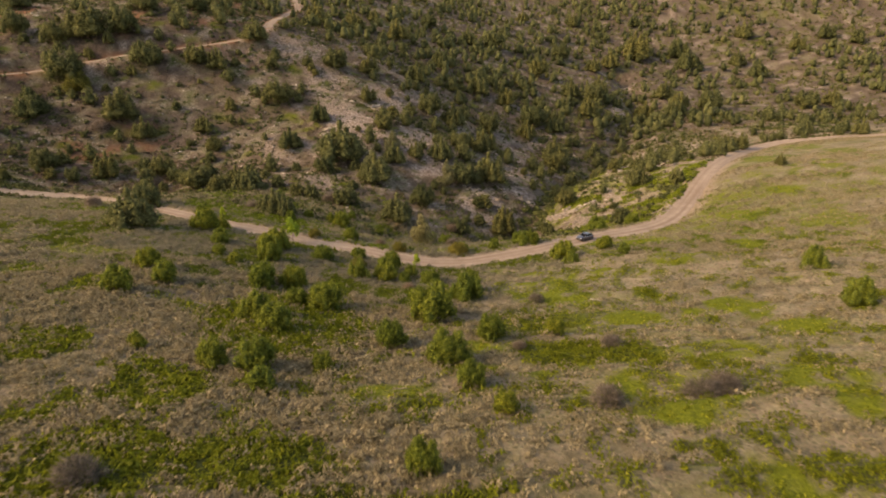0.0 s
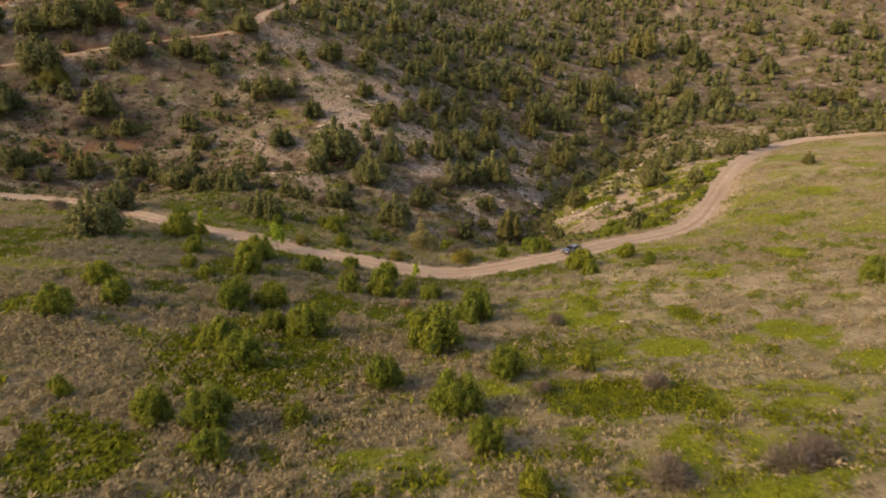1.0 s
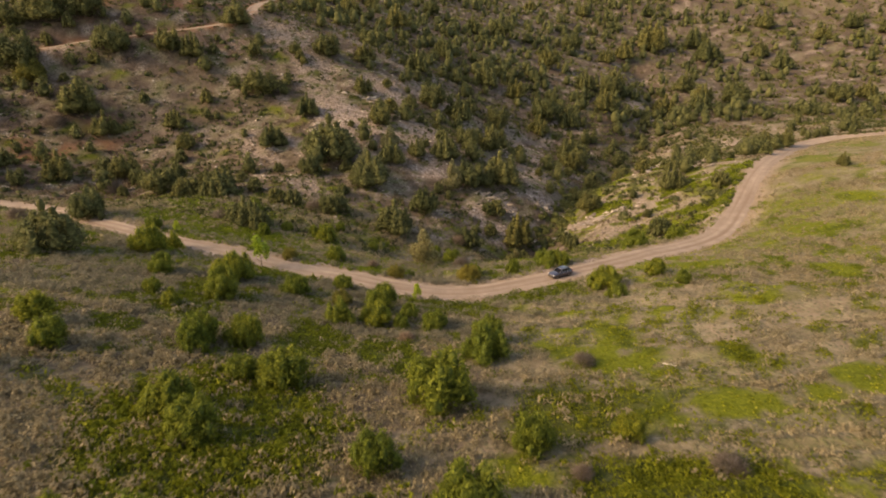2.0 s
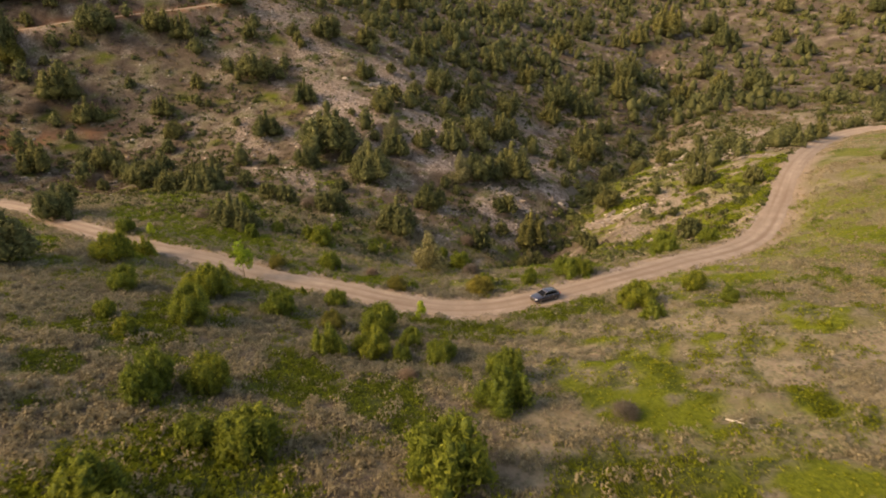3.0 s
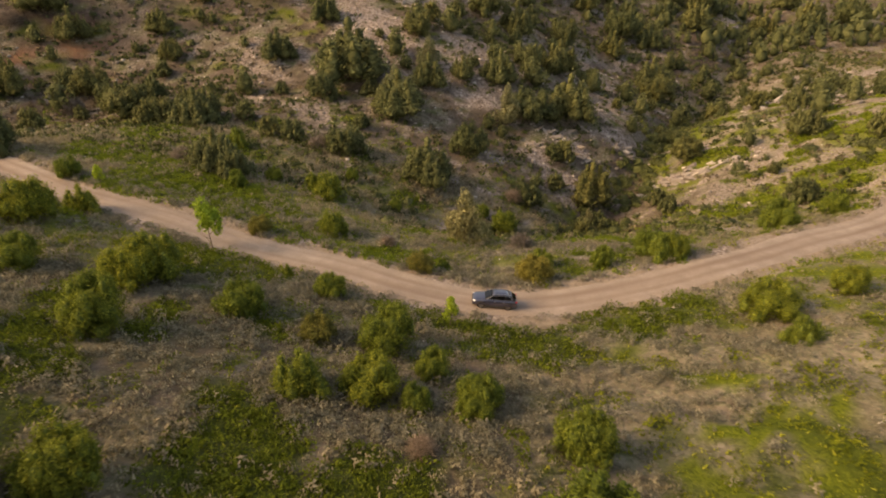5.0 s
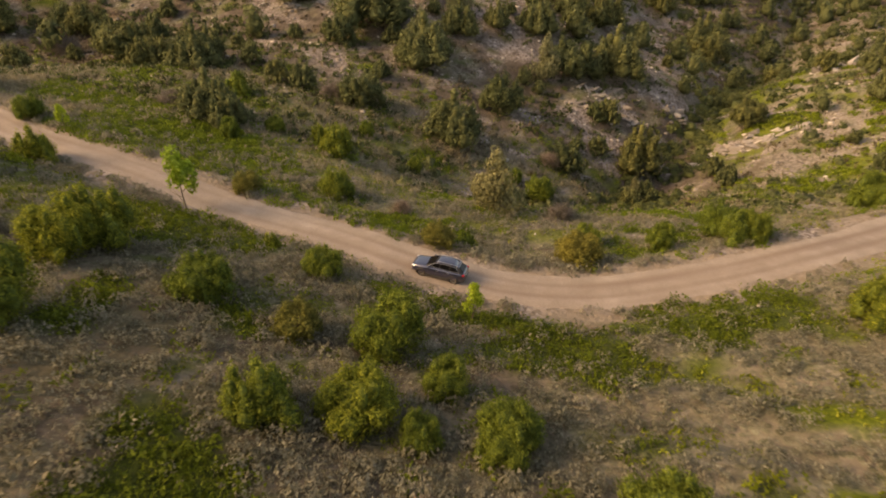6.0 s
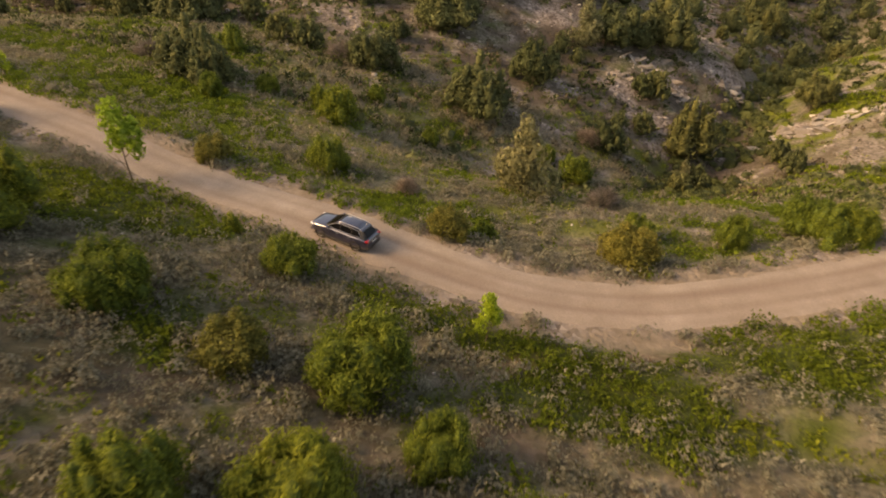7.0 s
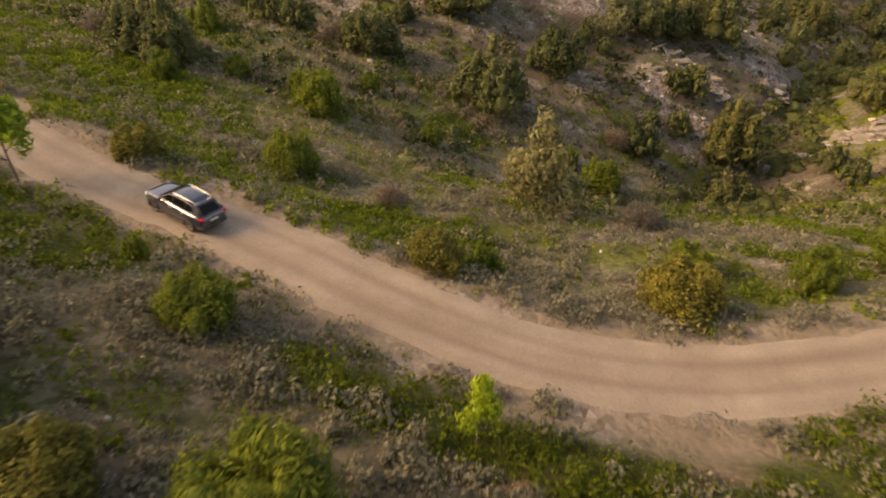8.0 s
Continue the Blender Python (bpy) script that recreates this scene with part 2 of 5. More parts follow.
def swell(x, y):
    far = np.clip((np.hypot(x, y) - 650) / 650, 0, 1)
    return (BASE + 70 * far * far * (3 - 2 * far) + mounds(x, y, (-75, -50, -25, 0, 25, 50, 75), (45, 70, 95, 120, 145, 170, 195), 22, NEAR)
            + mounds(x, y, (-170, -120, -70, -20, 30, 80, 130), (200, 245, 290, 335), 36, HILL)
            + mounds(x, y, (-150, -75, 0, 75, 150), (190, 250, 310), 75, MID)
            + mounds(x, y, (-300, -100, 100, 300), (420, 560, 760), 190, FAR))


RNG = np.random.default_rng(7)
LATTICE = RNG.random((256, 256))


def value_noise(x, y, size, seed=0):
    """Smooth noise from 0 to 1, with lumps of that many metres."""
    u, v = np.asarray(x) / size + 37.3 * seed, np.asarray(y) / size + 91.7 * seed
    i, j = np.floor(u).astype(int), np.floor(v).astype(int)
    fu, fv = u - i, v - j
    fu, fv = fu * fu * (3 - 2 * fu), fv * fv * (3 - 2 * fv)
    g = lambda a, b: LATTICE[(i + a) % 256, (j + b) % 256]
    return (g(0, 0) * (1 - fu) + g(1, 0) * fu) * (1 - fv) + (g(0, 1) * (1 - fu) + g(1, 1) * fu) * fv


def fbm(x, y, size, seed=0, octaves=3):
    total, weight = 0.0, 0.0
    for k in range(octaves):
        total, weight = total + value_noise(x, y, size / 2 ** k, seed + k) / 2 ** k, weight + 1 / 2 ** k
    return total / weight


def smooth(a, b, v):
    t = np.clip((v - a) / (b - a), 0, 1)
    return t * t * (3 - 2 * t)


def curve_through(points, step):
    """Points every step metres along a Catmull-Rom curve."""
    p = np.array(points, float)
    p = np.vstack([2 * p[0] - p[1], p, 2 * p[-1] - p[-2]])
    out = []
    for a, b, c, d in zip(p, p[1:], p[2:], p[3:]):
        n = max(2, int(np.linalg.norm(c - b) / step))
        for t in np.arange(n) / n:
            out.append(0.5 * (2 * b + (c - a) * t + (2 * a - 5 * b + 4 * c - d) * t ** 2 + (3 * b - a - 3 * c + d) * t ** 3))
    return np.array(out + [p[-2]])


ROAD = curve_through([(-260, 196), (-190, 181), (-150, 179.5), (-128, 183.5), (-115, 186.5), (-103, 182.5), (-86, 168.5), (-74, 158), (-57.5, 149.3), (-46, 146.3), (-36.5, 143.5), (-30, 142), (-20.7, 140.3), (-13, 138),
                      (-8, 137.0), (-3.9, 136.5), (0.1, 136.8), (5.4, 138.0), (11.3, 140.5), (18, 143.7), (26, 148.4), (34, 153.6), (43, 160), (51, 165), (59, 170.8), (67.5, 180),
                      (80, 200), (91.5, 219), (109, 243), (130, 270), (148, 281.5), (164, 279), (176, 272), (205, 258), (300, 230)], 4.0)
TRACK = curve_through([(-290, 200), (-220, 228), (-170.6, 255.4), (-157, 264.6), (-140.5, 273.2), (-117, 285.1), (-93, 303), (-85.2, 322.4), (-89, 385), (-94, 436), (-140, 540)], 5.0)
RAVINE = curve_through([(-40, 176), (-10, 177), (8, 183), (19, 198), (28, 216), (37, 235), (47, 258), (66, 292), (98, 356), (128, 432), (135, 520)], 6.0)


def along(x, y, line):
    """For places near a line of points: distance from it, and how many points along it."""
    x, y = np.asarray(x, float), np.asarray(y, float)
    far, where = np.full(x.shape, 1e9), np.zeros(x.shape)
    for k, (a, b) in enumerate(zip(line, line[1:])):
        d = b - a
        t = np.clip(((x - a[0]) * d[0] + (y - a[1]) * d[1]) / (d @ d), 0, 1)
        dist = np.hypot(x - a[0] - t * d[0], y - a[1] - t * d[1])
        near = dist < far
        far, where = np.where(near, dist, far), np.where(near, k + t, where)
    return far, where


def tread(x, y):
    """From 0 to 1 across each of the low natural terraces of the near slope."""
    q = y / 7.0 + 3.4 * fbm(x, y, 30, 17)
    return q - np.floor(q)


def terraced(x, y):
    return smooth(-14, 8, x) * smooth(132, 122, y) * smooth(18, 32, y)


def land(x, y):
    """The ground before the road and the track were cut into it."""
    x, y = np.asarray(x, float), np.asarray(y, float)
    d, s = along(x, y, RAVINE)
    z = swell(x, y) - (5.5 * smooth(22, 1, d) + 2.5 * smooth(9, 1, d) * smooth(190, 205, y)) * smooth(0, 6, s)
    # knolls and gullies on the slopes, hummocks, tussocks
    slope = smooth(170, 235, y) * np.maximum(smooth(100, 60, x), smooth(290, 340, y))
    z = z + slope * (5 * (fbm(x, y, 60, 3) - 0.5) + 3.0 * (fbm(x, y, 17, 5) - 0.5))
    f = tread(x, y)
    z = z + 0.75 * (smooth(0, 0.75, f) - smooth(0.8, 1, f)) * terraced(x, y)
    return z + 1.1 * (fbm(x, y, 19, 8) - 0.5) + 0.6 * (fbm(x, y, 4.5, 11) - 0.5)


def level_along(line, width=9):
    z = land(line[:, 0], line[:, 1])
    pad = np.pad(z, width // 2, mode="edge")
    return np.convolve(pad, np.ones(width) / width, "valid")


ROAD_Z, TRACK_Z = level_along(ROAD, 7), level_along(TRACK, 5)


def height(x, y):
    z = land(x, y)
    for line, level, half in ((ROAD, ROAD_Z, 3.0), (TRACK, TRACK_Z, 2.6)):
        d, s = along(x, y, line)
        w = smooth(half + 4.5, half + 0.2, d)
        z = z * (1 - w) + w * (np.interp(s, np.arange(len(level)), level) + 0.10 * (fbm(x, y, 1.6, 14) - 0.5))
    return z

# ---- ground, road, track ----
SLOPE_TREES = [(-0.8, 39.1, 3.1), (6.5, 50.7, 2.5), (-17.9, 54.6, 3.0), (3.5, 58.0, 3.0), (-24.6, 59.9, 3.6), (-19.6, 60.0, 4.2), (-13.0, 61.9, 2.5), (-34.2, 63.5, 2.2), (1.0, 65.0, 4.7), (-6.2, 71.2, 4.1), (-21.6, 74.5, 4.4), (6.7, 74.9, 3.7), (15.5, 77.0, 2.8), (-25.5, 78.7, 4.6), (-45.7, 82.3, 4.0), (-1.2, 84.6, 6.1), (61.9, 85.8, 4.9), (-17.5, 87.6, 5.1), (-21.9, 87.8, 3.1), (-41.9, 89.1, 3.9), (-29.2, 93.9, 4.2), (-47.2, 95.3, 3.6), (-29.2, 96.6, 4.3), (-24.8, 98.1, 4.6), (4.0, 99.8, 4.9), (5.0, 108.0, 4.1), (-37.7, 108.2, 2.7), (67.9, 109.0, 4.9), (-15.7, 111.8, 4.6), (-2.4, 113.7, 3.4)]
SLOPE_TREES_B = [(-7.3, 112.3, 2.5), (-41.9, 112.0, 2.7), (-77.6, 112.3, 9.7), (-2.5, 112.4, 2.9), (-10.8, 113.6, 4.2), (-33.1, 115.2, 5.4), (-6.3, 118.0, 2.9), (-10.8, 122.2, 5.2), (-24.7, 123.4, 4.1), (-45.6, 123.8, 3.8), (-35.7, 124.2, 5.4), (-35.1, 127.6, 5.2)]
VALLEY_TREES = [(-18.6, 131.8, 3.2), (-65.9, 128.9, 10.2), (39.6, 131.2, 2.6), (-53.1, 135.9, 5.7), (-52.2, 143.4, 4.2), (-8.0, 144.1, 2.0), (4.8, 150.1, 2.6), (12.7, 150.1, 3.4), (20.2, 150.9, 3.9), (-23.3, 151.7, 3.8), (22.0, 151.9, 3.9), (-60.2, 153.5, 3.6), (20.0, 155.2, 4.7), (-77.4, 161.1, 8.4), (-41.3, 164.6, 2.9), (-79.2, 164.7, 7.5), (-44.0, 169.3, 7.5), (42.8, 169.7, 5.5), (-28.6, 170.3, 5.0), (-37.9, 171.5, 2.8), (-47.7, 171.8, 8.2), (-32.1, 173.3, 3.1), (-18.9, 177.1, 2.4), (54.8, 177.8, 4.7), (-27.6, 183.1, 2.7), (0.6, 184.4, 4.5), (-49.2, 185.6, 3.8), (-3.8, 186.9, 3.1)]
VALLEY_TREES_B = [(-14.9, 192.0, 10.8), (-30.9, 193.7, 8.0), (-47.6, 195.8, 5.9), (-62.6, 198.6, 9.0)]
HILL_TREES = [(-63.1, 204.9, 7.6), (-82.8, 208.3, 9.8), (-124.7, 209.2, 6.1), (-7.4, 209.8, 10.0), (20.0, 211.5, 11.2), (-70.5, 211.6, 5.4), (-135.4, 212.7, 11.1), (113.0, 213.1, 4.6), (-25.4, 217.2, 8.5), (-117.9, 219.0, 10.9), (-23.8, 219.8, 12.3), (-42.7, 221.5, 8.0), (69.6, 226.8, 9.4), (-101.8, 226.8, 9.7), (44.6, 228.1, 7.7), (-38.1, 234.1, 17.1), (6.5, 234.4, 10.8), (-19.0, 235.3, 10.1), (16.7, 240.5, 14.0), (-153.5, 240.9, 12.5), (-87.5, 241.9, 7.4), (-59.3, 242.8, 9.7), (-114.7, 243.7, 10.0), (-11.4, 245.3, 7.2), (-123.8, 248.0, 14.4), (76.5, 248.7, 8.0), (-1.3, 249.5, 10.9), (-93.6, 250.3, 8.2), (-149.4, 259.7, 18.4), (-24.7, 260.5, 9.3)]
HILL_TREES_B = [(-50.9, 262.5, 9.9), (6.7, 265.7, 9.7), (124.0, 268.3, 8.5), (-69.2, 271.7, 12.6), (-122.7, 274.2, 14.1), (169.6, 275.2, 5.6), (-175.7, 277.8, 12.4), (-160.4, 278.2, 12.2), (17.0, 278.3, 12.6), (180.3, 279.2, 7.6), (-105.2, 281.5, 11.4), (-96.1, 282.2, 11.3), (-149.5, 283.3, 16.8), (-33.6, 283.6, 8.3), (125.4, 287.7, 9.0), (-137.1, 288.0, 15.0), (-6.6, 297.5, 13.5), (3.3, 298.0, 13.6), (53.1, 301.6, 12.1), (-189.7, 303.9, 10.1), (-50.1, 304.2, 12.2), (-85.6, 304.6, 11.9), (-98.9, 306.0, 6.7), (171.9, 308.0, 8.7), (-134.6, 309.5, 10.8), (-35.8, 316.7, 10.3), (54.4, 318.9, 13.9), (-115.3, 319.6, 9.6), (21.6, 323.2, 13.0), (-15.1, 337.6, 12.2)]
HILL_TREES_C = [(43.1, 342.0, 11.4), (59.7, 356.0, 11.9), (48.3, 356.6, 16.8), (18.1, 369.5, 14.8), (34.5, 370.8, 11.6), (82.3, 380.5, 12.9), (-3.2, 386.6, 14.0), (-73.6, 386.7, 14.3), (139.3, 394.4, 13.5), (-55.4, 408.3, 13.5), (91.9, 409.2, 16.8), (78.1, 411.5, 14.0), (-30.1, 415.8, 15.1), (149.3, 417.5, 14.7), (127.5, 419.4, 14.2), (171.1, 423.7, 16.9), (100.0, 433.1, 14.7), (238.0, 434.2, 15.5), (260.4, 442.1, 14.2), (-46.3, 445.3, 10.6), (61.9, 445.7, 16.5), (149.2, 450.3, 15.7), (15.4, 485.1, 14.2), (35.5, 489.5, 17.9), (-12.1, 492.1, 12.6), (110.6, 500.9, 14.1), (88.1, 515.8, 17.3), (243.6, 520.5, 15.9), (130.8, 532.4, 15.5), (195.0, 541.6, 19.1)]
HILL_TREES_D = [(239.3, 552.2, 16.6), (160.8, 563.5, 25.9), (197.8, 578.0, 20.2), (160.2, 578.2, 22.6), (300.6, 579.5, 14.4), (352.3, 581.5, 16.3), (332.5, 597.8, 16.4), (267.9, 614.7, 17.3), (69.7, 624.0, 12.7), (118.2, 640.6, 14.4), (177.2, 649.0, 14.9)]
BROAD_BUSHES = [(26.9, 133.4, 4.2, 7.0), (27.2, 126.8, 3.1, 4.2), (37.1, 138.2, 3.2, 4.6), (-24.6, 136.0, 1.7, 1.7)]  # place, height, width
YOUNG = [(-5.8, 129.3, 3.3), (-34.8, 140.0, 6.2), (-54.8, 151.9, 3.0)]
PALE_TREES = [(-5.7, 158.0, 8.4), (18.7, 200.9, 5.5), (1.1, 229.7, 10.5), (-20.1, 246.4, 8.6), (-26.6, 227.0, 8.3)]
OCHRE_BUSHES = [(-17.2, 121.4, 2.9), (3.7, 143.6, 3.6), (3.2, 144.1, 3.4), (-10.3, 141.7, 2.7), (-31.0, 145.7, 2.4), (-143.3, 257.1, 8.0)]
BARE_BUSHES = [(2.3, 157.6, 3.4), (-15.7, 151.1, 2.4), (21.8, 71.5, 3.0), (16.4, 52.3, 3.0), (-87.3, 153.3, 4.5), (29.0, 55.4, 3.4), (-25.4, 36.1, 3.2), (-100.2, 215.3, 6.5), (-129.4, 241.8, 6.5), (-35.8, 194.5, 5.2), (-6.0, 106.3, 2.0), (16.0, 98.0, 2.9), (2.5, 196.4, 3.9), (10.0, 70.4, 1.8), (-53.5, 172.4, 3.8), (26.3, 54.2, 3.3)]
OUTCROPS = [(18.8, 225.3, 4.8), (30.3, 237.9, 6.3), (24.1, 216.7, 4.6), (39.0, 217.6, 7.3), (6.1, 199.3, 3.2), (9.0, 223.8, 3.9), (47.6, 220.4, 8.1), (71.5, 259.4, 7.1), (82.6, 246.1, 9.6), (13.1, 230.6, 5.8), (-42.4, 252.7, 7.8), (-58.5, 239.9, 5.0), (41.5, 216.7, 5.6), (-29.6, 280.4, 7.3)]
FALLEN = [(29.7, 54.4, 2.2, -20), (25.1, 94.8, 1.6, -30), (27.5, 113.5, 1.0, 20)]
GRASS_PATCHES = [(18.0, 119.9, 3.6, 2.1), (24.2, 115.7, 2.8, 2.6), (31.9, 115.9, 2.7, 4.3), (18.4, 107.6, 7.5, 5.1), (34.0, 135.7, 2.3, 2.8), (43.8, 143.3, 3.0, 3.4), (-81.3, 197.2, 15.0, 7.0), (62.4, 198.2, 5.4, 7.5), (37.1, 132.0, 1.4, 1.3), (23.0, 53.9, 9.5, 3.8), (25.3, 84.1, 8.4, 5.8), (18.8, 101.8, 6.6, 9.0), (45.6, 89.7, 5.7, 4.8), (48.0, 124.5, 4.8, 4.7), (80.2, 164.9, 5.0, 7.0), (100.3, 183.9, 4.8, 6.8), (35.9, 69.1, 7.4, 3.2), (-4.6, 54.7, 5.4, 3.7), (6.4, 72.1, 3.3, 3.4), (23.4, 193.5, 9.0, 4.5), (-2.9, 168.9, 6.5, 4.1)]
HOLLOW_GRASS = [(46.5, 121.4, 4.5, 4.7), (68.2, 135.4, 4.8, 5.3), (34.1, 113.9, 5.2, 3.0), (18.6, 108.4, 7.0, 6.5), (34.7, 99.6, 2.5, 3.2), (19.8, 99.0, 6.3, 7.4), (22.6, 82.7, 5.5, 5.0), (30.8, 83.6, 3.2, 4.1), (45.8, 87.5, 3.5, 5.7), (38.5, 86.4, 2.4, 3.8), (5.4, 71.1, 3.4, 3.3), (16.3, 67.5, 5.0, 6.6), (24.9, 69.4, 3.3, 4.9), (31.8, 68.3, 3.9, 4.1), (30.2, 61.4, 2.2, 3.8), (11.5, 60.8, 2.9, 1.2), (5.6, 63.2, 2.2, 2.0)]
HOLLOW_GRASS_B = [(46.1, 88.1, 4.3, 5.3), (49.4, 77.4, 5.2, 5.9), (22.6, 56.4, 6.6, 5.5), (23.0, 49.3, 5.1, 2.9), (40.5, 57.8, 5.2, 5.6), (25.9, 37.7, 6.9, 3.4), (39.5, 50.8, 2.4, 3.7)]
SHRUB_MATS = [(-48.0, 163.0, 10.0, 6.0), (-36.0, 158.0, 7.0, 4.5), (-62.0, 171.0, 11.0, 6.0), (3.7, 124.7, 4.3, 4.0), (12.7, 132.8, 3.8, 5.4), (18.7, 136.7, 3.9, 5.7), (-28.6, 138.5, 4.3, 4.3), (-17.5, 103.0, 4.4, 6.3), (-37.9, 118.5, 3.2, 3.8), (-30.2, 116.0, 2.4, 1.8), (-10.1, 100.9, 3.1, 3.4), (-32.5, 103.9, 3.5, 1.7), (-50.4, 155.0, 9.8, 7.3), (-21.4, 147.1, 8.8, 6.8), (14.6, 170.6, 8.1, 10.7), (-10.3, 145.8, 3.7, 4.4), (-1.1, 125.5, 3.1, 3.7), (-20.2, 75.5, 11.4, 11.5), (-26.9, 53.1, 4.9, 5.1), (17.9, 68.5, 9.3, 5.5), (35.0, 100.4, 2.0, 3.4), (-4.5, 94.7, 2.4, 3.8), (-51.0, 84.5, 2.4, 3.9), (-40.1, 98.2, 3.1, 2.6), (-8.0, 100.3, 4.3, 6.1)]
VERGE_MATS = [(-10.4, 132.8, 2.1, 2.5), (-5.3, 129.7, 3.2, 2.1), (-0.1, 129.3, 2.4, 3.5), (-29.1, 137.5, 3.0, 4.2), (-38.3, 151.6, 3.5, 5.2), (-28.5, 149.0, 5.0, 3.0), (-15.6, 143.5, 2.9, 2.2), (-10.8, 132.4, 2.6, 1.7), (-4.7, 130.6, 2.7, 1.2), (7.7, 132.0, 2.6, 1.3), (-20.6, 148.7, 3.1, 4.7), (-28.4, 138.1, 4.0, 5.8), (2.7, 125.4, 3.7, 3.4), (11.7, 134.1, 4.2, 5.7), (18.9, 138.0, 3.5, 5.2), (-20.8, 120.4, 1.8, 1.0), (-30.4, 120.2, 1.6, 2.9), (-25.1, 123.7, 1.2, 2.0), (-20.3, 109.0, 2.3, 1.7), (-4.1, 169.3, 12.7, 13.3), (22.2, 192.0, 10.2, 4.4), (12.1, 169.8, 15.6, 16.6), (14.3, 155.2, 3.6, 5.4), (31.0, 177.2, 6.3, 8.6), (-19.3, 147.5, 4.9, 4.7), (-14.0, 147.4, 5.5, 3.4), (-44.2, 157.0, 5.3, 7.3), (-33.7, 151.3, 2.7, 4.2), (-27.7, 150.6, 3.5, 4.0), (-17.4, 182.8, 3.6, 3.6), (-29.3, 136.9, 5.8, 5.8), (-21.8, 121.6, 1.6, 2.3), (-9.9, 131.2, 3.7, 2.8), (2.3, 126.2, 4.2, 2.3), (11.5, 134.0, 2.4, 3.9), (-26.3, 39.3, 6.0, 5.9), (-14.4, 40.3, 6.8, 5.2), (-28.5, 53.9, 4.6, 4.5), (-43.9, 61.8, 3.4, 5.1), (-25.9, 78.5, 6.6, 8.9)]
FIELD_PATCHES = [(114.5, 227.3, 6.7, 9.1), (139.4, 254.6, 7.8, 10.3), (124.7, 203.5, 3.9, 5.7), (142.9, 230.0, 6.1, 8.3), (77.2, 163.7, 5.0, 6.8), (83.3, 196.6, 3.4, 3.8), (99.6, 185.0, 4.7, 6.7), (79.3, 146.1, 3.6, 3.4), (93.6, 147.5, 8.6, 8.9), (120.1, 174.2, 2.5, 4.0), (79.9, 212.0, 8.5, 11.2), (61.4, 207.1, 6.5, 6.3), (94.1, 219.5, 3.9, 3.3), (-62.2, 103.8, 7.7, 5.3), (-59.2, 131.7, 3.5, 4.6), (-45.1, 135.1, 7.5, 8.3)]
SCREE_PATCHES = [(42.5, 218.8, 6.0, 4.0), (58.3, 223.6, 2.5, 4.0), (8.8, 219.9, 3.7, 5.4), (13.8, 212.4, 4.6, 5.9), (16.6, 230.5, 5.5, 5.0), (30.5, 239.6, 5.2, 4.2), (4.5, 200.3, 2.3, 3.3), (-9.5, 237.3, 14.3, 5.5), (96.9, 279.0, 18.2, 22.8), (126.4, 318.4, 7.9, 10.5), (109.2, 394.6, 13.2, 16.8), (54.2, 355.1, 13.0, 10.6), (-35.9, 262.7, 18.8, 11.5), (5.6, 260.6, 20.0, 8.2)]


def patch_cover(x, y, patches, rough=0.35):
    """1 inside the patches, with ragged rims."""
    cover = np.zeros(np.shape(x))
    for a, b, rx, ry in patches:
        cover = np.maximum(cover, 1.15 - np.hypot((x - a) / rx, (y - b) / ry))
    return np.clip((cover + rough * 2 * (fbm(x, y, 3.0, 21) - 0.5)) * 3.5, 0, 1)


def field(x, y):
    """The open field on the near side of the far stretch of road."""
    return smooth(50, 62, x) * smooth(172, 164, y - 1.42 * (x - 59)) * smooth(284, 278, y)


def grass_cover(x, y):
    f = tread(x, y)
    hollow = 1 - terraced(x, y) * (1 - smooth(0.02, 0.16, f) * smooth(0.74, 0.5, f))
    strewn = hollow * smooth(0.535 - 0.035 * smooth(5, 30, x), 0.585, fbm(0.5 * x + 0.12 * y, y * 1.6, 15, 31)) * (0.12 + 0.88 * smooth(-4, 26, x)) * smooth(190, 170, y) * (1 - 0.75 * field(x, y))
    bank = 0.9 * smooth(0.34, 0.44, fbm(0.45 * x + 0.1 * y, 1.7 * y - 0.5 * x, 11, 35)) * smooth(38, 24, np.hypot((x - 66) / 1.2, (y - 215) / 1.7)) * smooth(30, 40, x)
    verge = smooth(0.53, 0.62, fbm(x, 1.5 * y, 11, 33)) * smooth(140, 150, y) * smooth(205, 185, y)
    return np.clip(np.maximum(np.maximum(np.maximum(patch_cover(x, y, GRASS_PATCHES + HOLLOW_GRASS + HOLLOW_GRASS_B, 0.5), 0.8 * patch_cover(x, y, FIELD_PATCHES, 0.5)), np.maximum(strewn * (1 - 0.7 * terraced(x, y)), bank)), 0.7 * verge), 0, 1)


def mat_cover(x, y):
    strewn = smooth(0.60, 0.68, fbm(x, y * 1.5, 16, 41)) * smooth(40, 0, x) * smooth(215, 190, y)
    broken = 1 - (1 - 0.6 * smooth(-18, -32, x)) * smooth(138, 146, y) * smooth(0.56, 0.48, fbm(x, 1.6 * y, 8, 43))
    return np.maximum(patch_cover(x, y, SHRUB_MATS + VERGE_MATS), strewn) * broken


